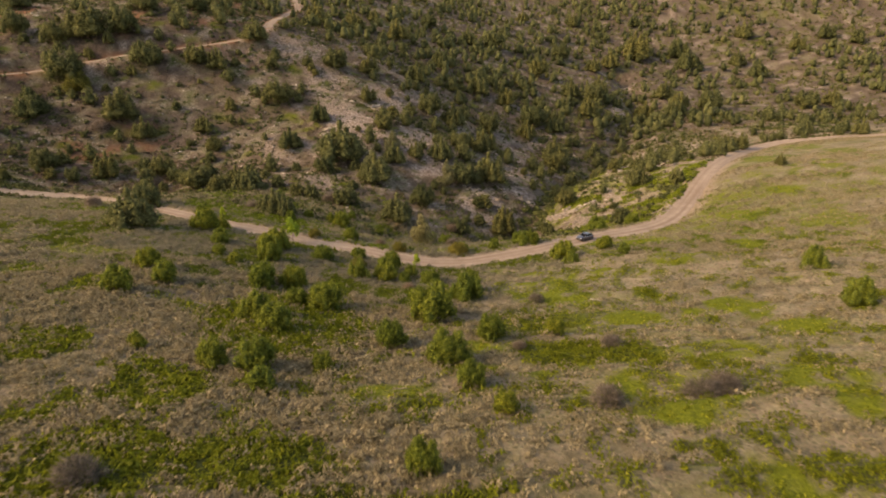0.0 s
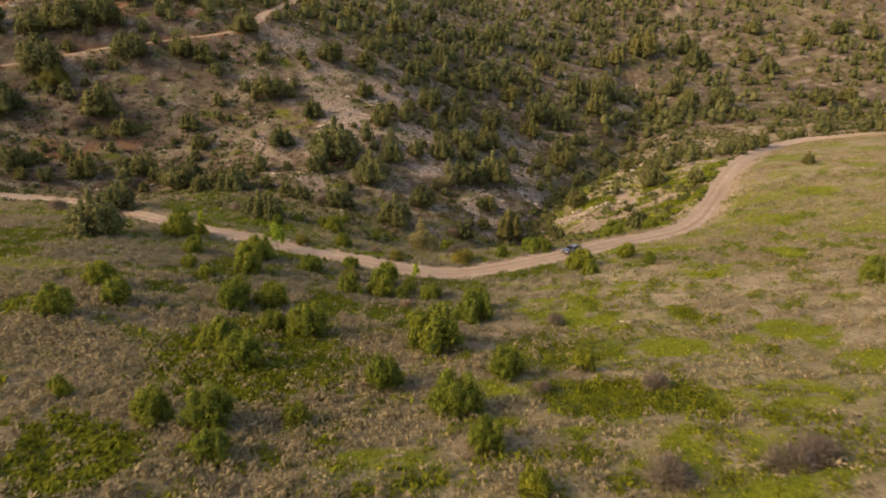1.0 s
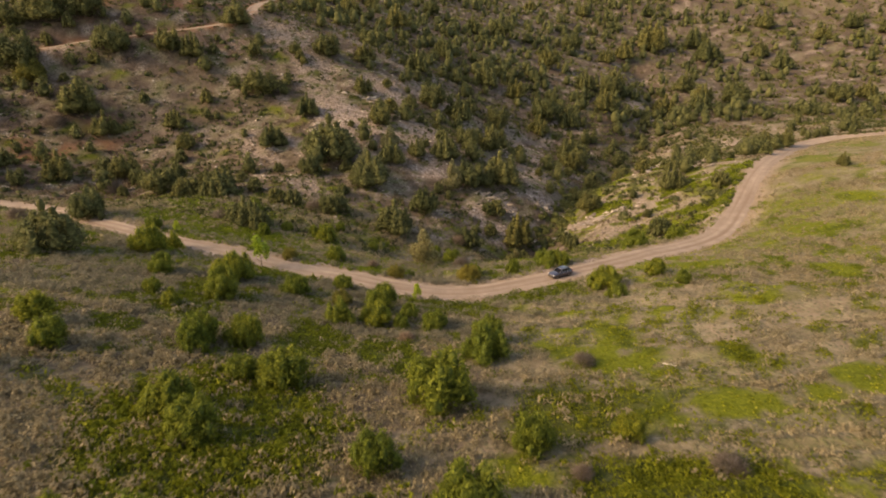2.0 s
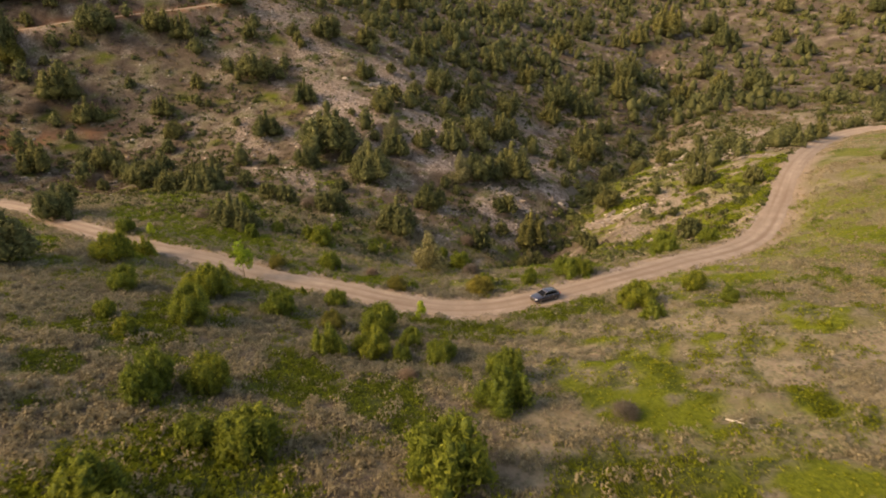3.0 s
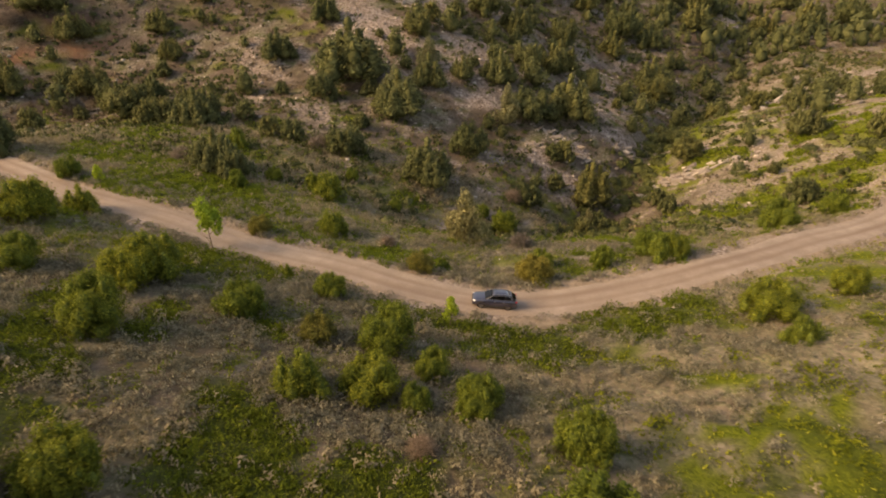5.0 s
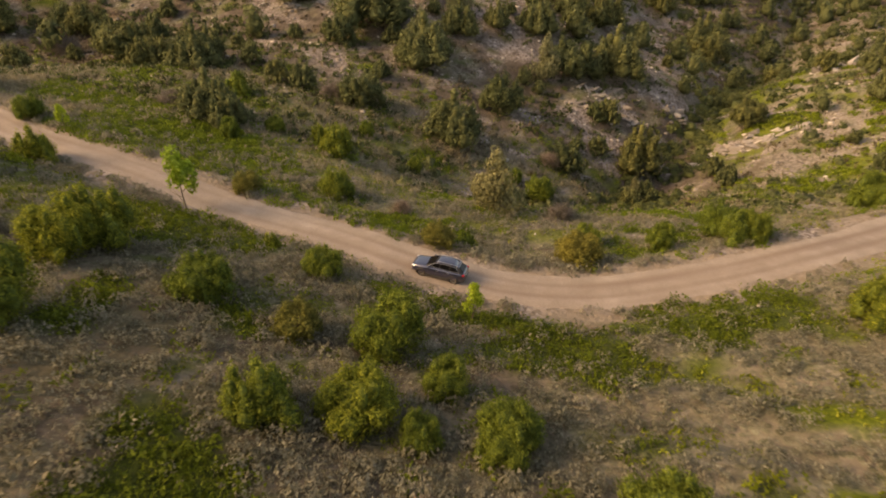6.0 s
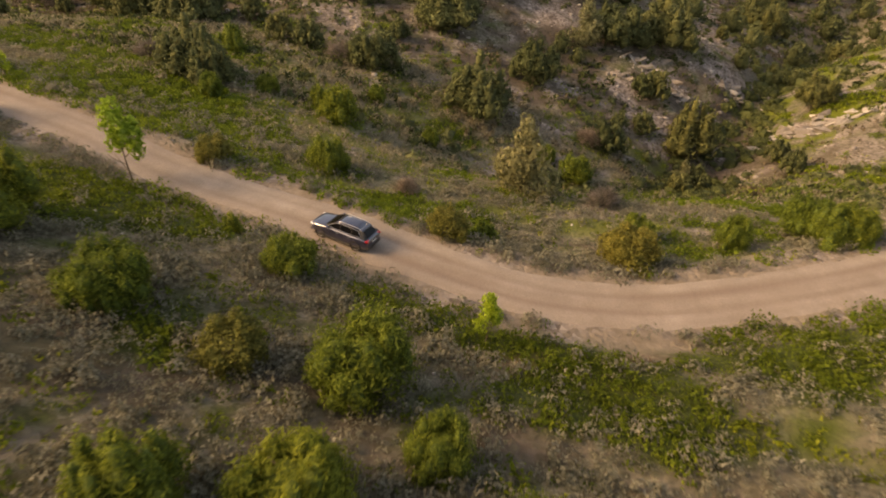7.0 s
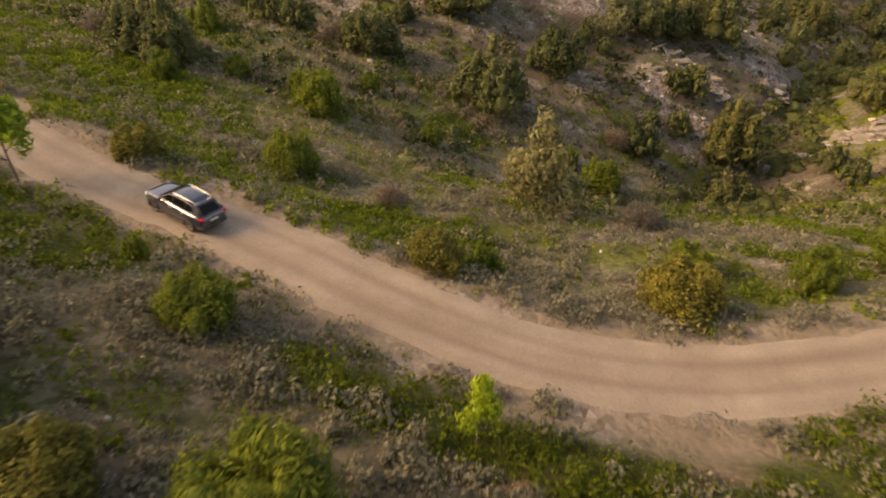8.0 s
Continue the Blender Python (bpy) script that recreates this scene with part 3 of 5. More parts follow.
def scree_cover(x, y):
    d, s = along(x, y, RAVINE)
    fall = fbm(0.32 * (0.62 * x - 0.78 * y), 0.78 * x + 0.62 * y, 6.5, 54)
    bare = smooth(0.4, 0.58, fbm(x, y, 34, 51)) * smooth(0.38, 0.6, fall) * smooth(185, 215, y) * smooth(70, 20, x) * smooth(-115, -60, x) * smooth(420, 300, y)
    ledge = fbm(0.4 * (0.94 * x + 0.34 * y), 1.5 * (0.94 * y - 0.34 * x), 7.5, 53)
    bank = smooth(0.58, 0.64, ledge) * smooth(40, 24, np.hypot((x - 62) / 1.1, (y - 222) / 1.5)) * smooth(4, 9, d)
    return np.clip(np.maximum(np.maximum(0.75 * bare, 0.6 * bank), patch_cover(x, y, SCREE_PATCHES, 0.7) * smooth(0.4, 0.55, np.maximum(fall, ledge))), 0, 1) * (1 - field(x, y))


def steps(*runs):
    """Rising coordinates: (start, end, spacing) run by run."""
    out = []
    for a, b, d in runs:
        out += list(np.linspace(a, b, max(1, round((b - a) / d)), endpoint=False))
    return np.array(out + [runs[-1][1]])


def sheet(name, verts, quads, mat, smooth_shade=True):
    me = bpy.data.meshes.new(name)
    me.vertices.add(len(verts))
    me.vertices.foreach_set("co", np.asarray(verts, np.float32).ravel())
    k = quads.shape[1]
    me.loops.add(quads.size)
    me.loops.foreach_set("vertex_index", quads.astype(np.int32).ravel())
    me.polygons.add(len(quads))
    me.polygons.foreach_set("loop_start", np.arange(0, quads.size, k, dtype=np.int32))
    if smooth_shade:
        me.polygons.foreach_set("use_smooth", np.ones(len(quads), bool))
    me.update(calc_edges=True)
    me.materials.append(mat)
    return me


def grid_quads(nx, ny):
    i = np.arange((nx - 1) * (ny - 1)).reshape(nx - 1, ny - 1)
    i = i + np.arange(nx - 1)[:, None]
    return np.stack([i, i + ny, i + ny + 1, i + 1], -1).reshape(-1, 4)


def attribute(me, name, values):
    me.attributes.new(name, "FLOAT", "POINT").data.foreach_set("value", np.asarray(values, np.float32).ravel())


def build_ground():
    xs = steps((-3000, -500, 90), (-500, -200, 6), (-200, -70, 2.1), (-70, 70, 1.1), (70, 200, 2.3), (200, 520, 5), (520, 3000, 90))
    ys = steps((-3000, -60, 90), (-60, 30, 4), (30, 165, 1.1), (165, 320, 1.8), (320, 640, 4.5), (640, 1400, 16), (1400, 3500, 110))
    gx, gy = np.meshgrid(xs, ys, indexing="ij")
    x, y = gx.ravel(), gy.ravel()
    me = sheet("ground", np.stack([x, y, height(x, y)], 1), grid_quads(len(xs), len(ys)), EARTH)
    d, s = along(x, y, ROAD)
    attribute(me, "grass", grass_cover(x, y) * (1 - smooth(0.2, 0.7, scree_cover(x, y))) * smooth(4.2, 7.5, d + 2.5 * (fbm(x, y, 2.5, 66) - 0.5)))
    # where ground takes the mats' green with shade mixed into it
    attribute(me, "mat_shade_green", 0.9 * smooth(0.15, 0.7, mat_cover(x, y)) * smooth(4.2, 6.0, d))
    attribute(me, "scree", scree_cover(x, y))
    d, s = along(x, y, TRACK)
    attribute(me, "red_earth", np.clip(0.8 * smooth(0.5, 0.66, fbm(x, y, 26, 61)) * smooth(-60, -120, x) * smooth(200, 225, y) + 0.8 * smooth(6, 2, d)
              + 0.75 * smooth(1.2, 0.7, np.hypot((x - 1) / 10, (y - 129) / 3.0)) * smooth(0.35, 0.55, fbm(x, y, 3, 63)), 0, 1))
    # umber ground by region; the mat_cover term paints shade beneath the mats
    attribute(me, "dark_earth_mat_shade", smooth(184, 208, y + 18 * (fbm(x, y, 20, 67) - 0.5)) * smooth(60, 25, x - 0.25 * (y - 200)) * (0.75 + 0.25 * fbm(x, y, 12, 68)) + 0.95 * smooth(300, 380, y) + smooth(135, 125, y) * np.maximum(0.7 * smooth(14, -6, x) * smooth(50, 85, y) * smooth(0.2, 0.55, fbm(x, y, 5, 69)), 0.9 * mat_cover(x, y) * smooth(12, 2, x)) + 0.3 * smooth(-90, -130, x) * smooth(190, 230, y))
    d, s = along(x, y, ROAD)
    attribute(me, "verge", smooth(6.5, 3.2, d + 3.0 * (fbm(x, y, 3.5, 65) - 0.5)))
    tagged(new("ground", me), "brown hillside earth with dry grass, scree and green patches", "ground", kind="structure")


def build_road(name, line, half, label):
    fine = curve_through(line[::2], 0.7)
    fine = fine[(np.abs(fine[:, 0]) < 240)]
    way = np.gradient(fine, axis=0)
    way /= np.linalg.norm(way, axis=1)[:, None]
    side = np.stack([-way[:, 1], way[:, 0]], 1)
    across = np.linspace(-1, 1, 23)
    run = np.arange(len(fine)) * 0.7
    left = half * (0.92 + 0.35 * (fbm(run, 0 * run, 9, 71) - 0.5) + 0.25 * (fbm(run, 0 * run, 2, 72) - 0.5))
    right = half * (0.92 + 0.35 * (fbm(run, 0 * run, 9, 73) - 0.5) + 0.25 * (fbm(run, 0 * run, 2, 74) - 0.5))
    slim = 1 - 0.14 * smooth(-8, -28, fine[:, 0])
    left, right = left * slim, right * slim
    wide = np.where(across[None] < 0, right[:, None], left[:, None]) * across[None]
    x = fine[:, :1] + side[:, :1] * wide
    y = fine[:, 1:] + side[:, 1:] * wide
    rut = np.exp(-((np.abs(wide) - 0.95) / 0.38) ** 2)
    z = height(x, y) + 0.09 - 0.035 * rut - 0.13 * np.abs(across[None]) ** 5
    me = sheet(name, np.stack([x, y, z], -1).reshape(-1, 3), grid_quads(len(fine), len(across)), GRAVEL)
    attribute(me, "worn", np.clip(0.5 * rut + 1.5 * (fbm(run[:, None] / 16 + 0 * wide, wide, 1.3, 75) - 0.42), 0, 1).ravel())
    tagged(new(name, me), label, "road", kind="structure")


build_ground()
build_road("road", ROAD, 2.95, "pale tan gravel road with worn wheel ruts")
build_road("dirt_track", TRACK, 3.0, "reddish dirt track cut into the far hillside")

# ---- plants ----
def part(name, me, parent, label=""):
    ob = new(name, me)
    ob.parent = parent
    return tagged(ob, label)


def tufts(where, way, length, width, rng, sides=3):
    """Small pointed tufts: a cone of few sides for each place. Returns vertices and triangles."""
    n = len(where)
    way = way / np.maximum(np.linalg.norm(way, axis=1), 1e-6)[:, None]
    a = np.cross(way, rng.normal(size=(n, 3)))
    a /= np.maximum(np.linalg.norm(a, axis=1), 1e-6)[:, None]
    b = np.cross(way, a)
    ring = []
    for k in range(sides):
        t = 2 * math.pi * k / sides + rng.uniform(-0.4, 0.4, n)
        ring.append(where + (a * np.cos(t)[:, None] + b * np.sin(t)[:, None]) * np.reshape(width, (-1, 1)) + way * np.reshape(length, (-1, 1)) * rng.uniform(-0.1, 0.35, n)[:, None])
    verts = np.stack(ring + [where + way * np.reshape(length, (-1, 1))], 1).reshape(-1, 3)
    base = np.arange(n)[:, None] * (sides + 1)
    tris = np.concatenate([np.concatenate([base + k, base + (k + 1) % sides, base + sides], 1) for k in range(sides)])
    return verts, tris


def leaves(where, out, size, rng, droop=0.5, broad=0.45):
    """Pointed leaf sprays, one triangle each, that lie along the surface whose outward ways are given."""
    n = len(where)
    out = out + rng.normal(size=(n, 3)) * 0.32
    out /= np.linalg.norm(out, axis=1)[:, None]
    up = rng.normal(size=(n, 3)) * 0.7 + (0, 0, 1)
    side = np.cross(out, up)
    side /= np.maximum(np.linalg.norm(side, axis=1), 1e-6)[:, None]
    rise = np.cross(side, out)
    size = np.reshape(size, (-1, 1))
    verts = np.stack([where - side * broad * size - rise * 0.4 * size, where + side * broad * size - rise * 0.4 * size * rng.uniform(0.3, 1.2, (n, 1)),
                      where + (rise + out * droop * rng.uniform(-0.2, 1, (n, 1))) * size], 1).reshape(-1, 3)
    return verts, np.arange(3 * n).reshape(-1, 3)


def lump(rng, rings=5, around=8):
    """A rough ball of radius 1."""
    verts, tris = [(0, 0, -1)], []
    for i in range(1, rings):
        p = math.pi * i / rings
        for j in range(around):
            t = 2 * math.pi * (j + 0.5 * (i % 2)) / around
            r = rng.uniform(0.85, 1.12)
            verts.append((r * math.sin(p) * math.cos(t), r * math.sin(p) * math.sin(t), -r * math.cos(p)))
    verts.append((0, 0, 1))
    for j in range(around):
        tris.append((0, 1 + (j + 1) % around, 1 + j))
        last = 1 + (rings - 2) * around
        tris.append((len(verts) - 1, last + j, last + (j + 1) % around))
        for i in range(rings - 2):
            a, b = 1 + i * around + j, 1 + i * around + (j + 1) % around
            tris += [(a, b, b + around), (a, b + around, a + around)]
    return np.array(verts, float), np.array(tris)


def crown_lobes(rng, shape):
    """Lobes of a crown one metre high: centre, half width, half height."""
    lobes = []
    if shape == "cone":
        for k in range(9):
            h = 0.16 + 0.66 * k / 8
            r = 0.30 * (1 - 0.86 * k / 8) + 0.03
            t = rng.uniform(0, 6.28)
            lobes.append(((0.45 * r * math.cos(t), 0.45 * r * math.sin(t), h), r * rng.uniform(0.75, 1.0), 0.16 * rng.uniform(0.8, 1.2)))
    elif shape == "round":
        lobes.append(((0, 0, 0.36), 0.33, 0.34))
        for k in range(26):
            h = rng.uniform(0.16, 0.72)
            r = 0.42 * math.sqrt(max(0.03, 1 - ((h - 0.3) / 0.58) ** 2)) * (1.15 - 0.7 * (h - 0.16))
            t = k * 2.4 + rng.uniform(-0.5, 0.5)
            q = rng.uniform(0.6, 0.9)
            lobes.append(((q * r * math.cos(t), q * r * math.sin(t), h), rng.uniform(0.06, 0.12), rng.uniform(0.13, 0.26)))
    elif shape == "slim":
        for k in range(8):
            h = 0.42 + 0.46 * k / 7
            r = 0.17 * (1 - 0.6 * abs(h - 0.5))
            t = rng.uniform(0, 6.28)
            lobes.append(((0.9 * r * math.cos(t), 0.9 * r * math.sin(t), h), r * rng.uniform(0.5, 0.9), 0.13))
    else:  # upright: several pointed leaders round a full heart
        lobes.append(((0, 0, 0.33), 0.24, 0.32))
        for k in range(11):
            t = k * 2.4 + rng.uniform(-0.3, 0.3)
            r = 0.0 if k == 0 else rng.uniform(0.1, 0.36)
            top = 0.97 if k == 0 else rng.uniform(0.62, 0.95) - 0.9 * (r - 0.1)
            for q in (0.32, 0.62, 0.85):
                lobes.append(((r * (1.15 - 0.3 * q) * math.cos(t), r * (1.15 - 0.3 * q) * math.sin(t), top * q), 0.145 * (1.35 - q), 0.17))
    return lobes


def crown_mesh(name, rng, shape, count, mat, size=0.055, low=0.03):
    lobes = crown_lobes(rng, shape)
    weight = np.array([r * r for _, r, _ in lobes])
    pick = rng.choice(len(lobes), count, p=weight / weight.sum())
    centre = np.array([c for c, _, _ in lobes])[pick]
    wide, tall = np.array([r for _, r, _ in lobes])[pick], np.array([h for _, _, h in lobes])[pick]
    u = rng.normal(size=(count, 3))
    u /= np.linalg.norm(u, axis=1)[:, None]
    shell = (rng.uniform(0.75, 1.15, count) + 0.35 * rng.random(count) ** 3)[:, None]
    where = centre + u * np.stack([wide, wide, tall], 1) * shell
    where[:, 2] = np.maximum(where[:, 2], low + rng.uniform(0, 0.06, count))
    if mat is BARE:  # thin twigs that point outwards
        v, t = tufts(where * (1, 1, 0.9), u + (0, 0, 0.8) + rng.normal(size=u.shape) * 0.3, size * 4 * rng.uniform(0.6, 1.3, count), 0.16 * size, rng)
    else:
        v, t = leaves(where, u, size * rng.uniform(0.6, 1.6, count), rng, 0.5, 0.26 if mat in (JUNIPER, FAR_LEAF) else 0.45)
    vs, ts, ms = [v], [t], [np.zeros(len(t), np.int32)]
    at = len(v)
    # solid lumps added inside the crown, coloured as its inner shade
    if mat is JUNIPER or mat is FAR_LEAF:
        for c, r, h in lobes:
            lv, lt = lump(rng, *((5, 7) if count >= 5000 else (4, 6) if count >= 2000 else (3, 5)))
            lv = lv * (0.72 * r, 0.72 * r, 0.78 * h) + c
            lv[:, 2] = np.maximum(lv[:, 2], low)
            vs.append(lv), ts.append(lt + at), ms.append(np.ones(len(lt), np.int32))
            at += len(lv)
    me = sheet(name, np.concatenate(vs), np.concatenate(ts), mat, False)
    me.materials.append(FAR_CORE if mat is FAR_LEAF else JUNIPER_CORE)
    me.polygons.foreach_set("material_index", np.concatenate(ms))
    return me


def trunk_mesh(rng, tall=0.6, thick=0.035):
    """A tapered, bent trunk with four limbs."""
    bm = bmesh.new()

    def limb(a, b, r0, r1):
        a, b = Vector(a), Vector(b)
        side = (b - a).cross(Vector((0.3, 0.8, 0.1))).normalized()
        other = (b - a).cross(side).normalized()
        rings = []
        for k in range(4):
            t = k / 3
            c = a.lerp(b, t) + side * 0.02 * math.sin(3 * t)
            r = r0 + (r1 - r0) * t
            rings.append([bm.verts.new(c + side * r * math.cos(q) + other * r * math.sin(q)) for q in (0, 1.05, 2.09, 3.14, 4.19, 5.24)])
        for p, q in zip(rings, rings[1:]):
            for j in range(6):
                bm.faces.new((p[j], p[(j + 1) % 6], q[(j + 1) % 6], q[j]))
    limb((0, 0, -0.06), (0.03, 0.02, tall), thick, thick * 0.3)
    for k in range(4):
        t = k * 1.7 + rng.uniform(0, 0.6)
        h = 0.12 + 0.1 * k
        limb((0.01, 0.01, h), (0.2 * math.cos(t), 0.2 * math.sin(t), h + 0.2), thick * 0.5, thick * 0.15)
    me = bpy.data.meshes.new("trunk")
    bm.to_mesh(me)
    bm.free()
    me.materials.append(BARK)
    return me


def tree_kind(name, seed, shape, count, mat, label, group, size=0.055, thick=0.035, low=0.03):
    """One plant a metre high, hidden below ground until it is copied to its places."""
    rng = np.random.default_rng(seed)
    top = tagged(new(name), label, "tree" if "tree" in name else "shrub", group)
    part("trunk", trunk_mesh(rng, 0.6, thick), top)
    part("crown", crown_mesh("crown", rng, shape, count, mat, size, low), top)
    return top


def stand(kind, x, y, tall, wide, turn, lean=0.0, first=False):
    m = pose(x, y, float(height(np.array([x]), np.array([y]))[0]) - 0.03, lean, 0, turn) @ Matrix.Diagonal((wide, wide, tall, 1))
    if first:
        kind.matrix_basis = m
        return kind
    ob = copy_thing(kind, Matrix.Identity(4))
    ob.matrix_basis = m
    return ob


def plant(kinds, places, rng, used):
    for x, y, tall, wide in places:
        k = int(rng.integers(len(kinds)))
        first = kinds[k].name not in used
        used.add(kinds[k].name)
        stand(kinds[k], x, y, tall, wide, rng.uniform(0, 360), rng.uniform(-4, 4), first)


def build_trees():
    rng = np.random.default_rng(3)
    def slope_kinds(seed, count, size):
        bushy, upright = "bushy yellow-green juniper tree on the dry slope", "upright green juniper tree with several pointed tops"
        return [tree_kind("juniper_tree", seed + k, shape, count, JUNIPER, label, "junipers on the slope", size)
                for k, (shape, label) in enumerate((("round", bushy), ("leaders", upright), ("round", bushy), ("round", bushy)))]
    roadside, near = slope_kinds(11, 8000, 0.032), slope_kinds(15, 3600, 0.05)
    far = [tree_kind("juniper_tree", 21, "leaders", 2300, FAR_LEAF, "dark green pointed juniper tree on the stony hillside", "junipers on the hillside", 0.05),
           tree_kind("juniper_tree", 22, "leaders", 2300, FAR_LEAF, "ragged green juniper tree on the stony hillside", "junipers on the hillside", 0.05),
           tree_kind("juniper_tree", 23, "round", 2300, FAR_LEAF, "rounded dark green juniper tree on the stony hillside", "junipers on the hillside", 0.05)]
    small = [tree_kind("juniper_tree", 25 + k, shape, 650, FAR_LEAF, "small dark green juniper tree on the stony hillside", "junipers on the hillside", 0.085)
             for k, shape in enumerate(("round", "leaders", "round"))]
    used = set()
    slope = [(x, y, h, h * rng.uniform(1.05, 1.4)) for x, y, h in SLOPE_TREES + SLOPE_TREES_B + VALLEY_TREES if h < 7]
    slope += BROAD_BUSHES
    hill = [(x, y, 0.88 * h, h * rng.uniform(0.95, 1.3)) for x, y, h in SLOPE_TREES + VALLEY_TREES + VALLEY_TREES_B + HILL_TREES + HILL_TREES_B + HILL_TREES_C + HILL_TREES_D if h >= 7]
    hill += [(x, y, h, h) for x, y, h in HILL_TREES if h < 7]
    plant(roadside, [q for q in slope if 98 < q[1] < 170], rng, used)
    plant(near, [q for q in slope if not 98 < q[1] < 170], rng, used)
    plant(far, hill, rng, used)
    x, y = scatter(420, -190, 120, 186, 300, rng, lambda x, y: 0.2 + 0.5 * smooth(0.42, 0.62, fbm(x, y, 40, 87)), True)
    apart = [(a, b) for a, b in zip(x, y) if min(math.hypot(a - q[0], b - q[1]) for q in slope + hill) > 5][:95]
    strewn = [(float(a), float(b), h, 1.1 * h) for (a, b), h in zip(apart, rng.uniform(2.5, 6.5, len(apart)))]
    plant(small, strewn, rng, used)
    rare = [("sapling_tree", "slim", 900, LIME, "slim young tree with bright lime-green leaves by the road", YOUNG, 0.045, 0.85),
            ("conifer_tree", "cone", 2400, PALE, "pale grey-green sparse conifer tree beside the gully", PALE_TREES, 0.04, 0.85),
            ("ochre_bush", "round", 8000, OCHRE, "ochre-olive leafy bush beside the road", OCHRE_BUSHES, 0.03, 1.35),
            ("bare_bush", "round", 900, BARE, "leafless grey-purple bush on the slope", [(x, y, 0.6 * h) for x, y, h in BARE_BUSHES], 0.075, 1.6)]
    for name, shape, count, mat, label, places, size, wide in rare:
        kinds = [tree_kind(name, 30 + k, shape, count, mat, label, "", size, 0.014 if mat is LIME else 0.035) for k in range(2)]
        plant(kinds, [(x, y, h, h * wide * rng.uniform(0.9, 1.15)) for x, y, h in places], rng, used)
        for kind in kinds:
            if kind.name not in used:
                for ob in (*kind.children, kind):
                    bpy.data.objects.remove(ob)
    return slope + hill + strewn


def scatter(count, x0, x1, y0, y1, rng, keep, wild=False):
    """Places strewn at random, kept where keep() says so, off the road and the track."""
    x, y = rng.uniform(x0, x1, count), rng.uniform(y0, y1, count)
    ok = rng.random(count) < keep(x, y)
    x, y = x[ok], y[ok]
    if wild:
        ok = field(x, y) < 0.3
        x, y = x[ok], y[ok]
    ok = (along(x, y, ROAD)[0] > 3.0 - 0.5 * smooth(-8, -28, x)) & (along(x, y, TRACK)[0] > 3.0) & (np.hypot((x - 3) / 6.5, (y - 132.5) / 2.0) + 0.5 * (fbm(x, y, 2.0, 93) - 0.5) > 1)
    return x[ok], y[ok]


def shrub_field(name, x, y, size, rng, mat, label, category, per=18, flat=0.6, leaf=0.3, dome=0.0):
    """Low shrubs, each a dome of leaf sprays (over a lumpy close-leaved heart, if asked for), joined."""
    n = len(x)
    z = height(x, y)
    size = np.broadcast_to(size, (n,)) * (0.4 + 1.15 * rng.random(n) ** 1.8 if dome else rng.uniform(0.55, 1.4, n))
    u = rng.normal(size=(n * per, 3))
    u /= np.linalg.norm(u, axis=1)[:, None]
    u[:, 2] = np.abs(u[:, 2])
    u[:, :2] *= np.repeat(1 + 0.35 * rng.normal(size=(n, 2)), per, 0)  # no two of one outline
    s = np.repeat(size, per)
    where = np.stack([np.repeat(x, per), np.repeat(y, per), np.repeat(z, per)], 1) + u * (s * rng.uniform(0.6, 1.1, len(s)))[:, None] * (0.5, 0.5, 0.5 * flat)
    v, t = leaves(where, u, s * leaf * rng.uniform(0.6, 1.35, len(s)), rng)
    if dome:
        turn = np.arange(6) * math.pi / 3
        ball = np.concatenate([np.stack([r * np.cos(turn + q), r * np.sin(turn + q), 0 * turn + h], 1) for r, q, h in ((1.0, 0, -0.15), (0.82, 0.5, 0.62))] + [np.array([[0, 0, 0.95]])])
        k = np.arange(6)
        side = np.concatenate([np.stack([k, (k + 1) % 6, k + 6], 1), np.stack([(k + 1) % 6, (k + 1) % 6 + 6, k + 6], 1), np.stack([k + 6, (k + 1) % 6 + 6, 0 * k + 12], 1)])
        heart = ball[None] * rng.uniform(0.55, 1.25, (n, 13, 1)) * (0.5 * dome * size)[:, None, None] * (1, 1, flat) + np.stack([x, y, z], 1)[:, None]
        t = np.concatenate([t, (side[None] + 13 * np.arange(n)[:, None, None]).reshape(-1, 3) + len(v)])
        v = np.concatenate([v, heart.reshape(-1, 3)])
    return tagged(new(name, sheet(name, v, t, mat, dome > 0)), label, category, kind="stuff")


def far_trees(name, x, y, tall, rng, label, per=8, leaf=0.26):
    """Small trees far off: a dark lump and a coat of leaf sprays each, joined."""
    vs, ts, at = [], [], 0
    z = height(x, y)
    for a, b, c, h in zip(x, y, z, tall):
        lv, lt = lump(rng, 4, 5)
        lv = lv * (0.25 * h, 0.25 * h, 0.36 * h) * np.concatenate([1.1 - 0.3 * lv[:, 2:]] * 2 + [np.ones((len(lv), 1))], 1) + (a, b, c + 0.36 * h)
        vs.append(lv), ts.append(lt + at)
        at += len(lv)
    u = rng.normal(size=(len(x) * per, 3))
    u /= np.linalg.norm(u, axis=1)[:, None]
    h = np.repeat(tall, per)
    narrow = (1.15 - 0.5 * u[:, 2:]) * rng.uniform(0.8, 1.1, (len(u), 1))
    where = np.stack([np.repeat(x, per), np.repeat(y, per), np.repeat(z, per) + 0.42 * h], 1) + u * h[:, None] * (0.33, 0.33, 0.42) * np.concatenate([narrow, narrow, np.ones_like(narrow)], 1)
    v, t = leaves(where, u, leaf * h * rng.uniform(0.7, 1.4, len(h)), rng)
    vs.append(v), ts.append(t + at)
    tagged(new(name, sheet(name, np.concatenate(vs), np.concatenate(ts), FAR_LEAF, False)), label, "trees", kind="stuff")


def wedge(x, y):
    """The stretch of the slope below the flight, wider towards the valley."""
    return smooth(8, 0, np.abs(x) - 0.74 * np.hypot(y, 34) - 4)


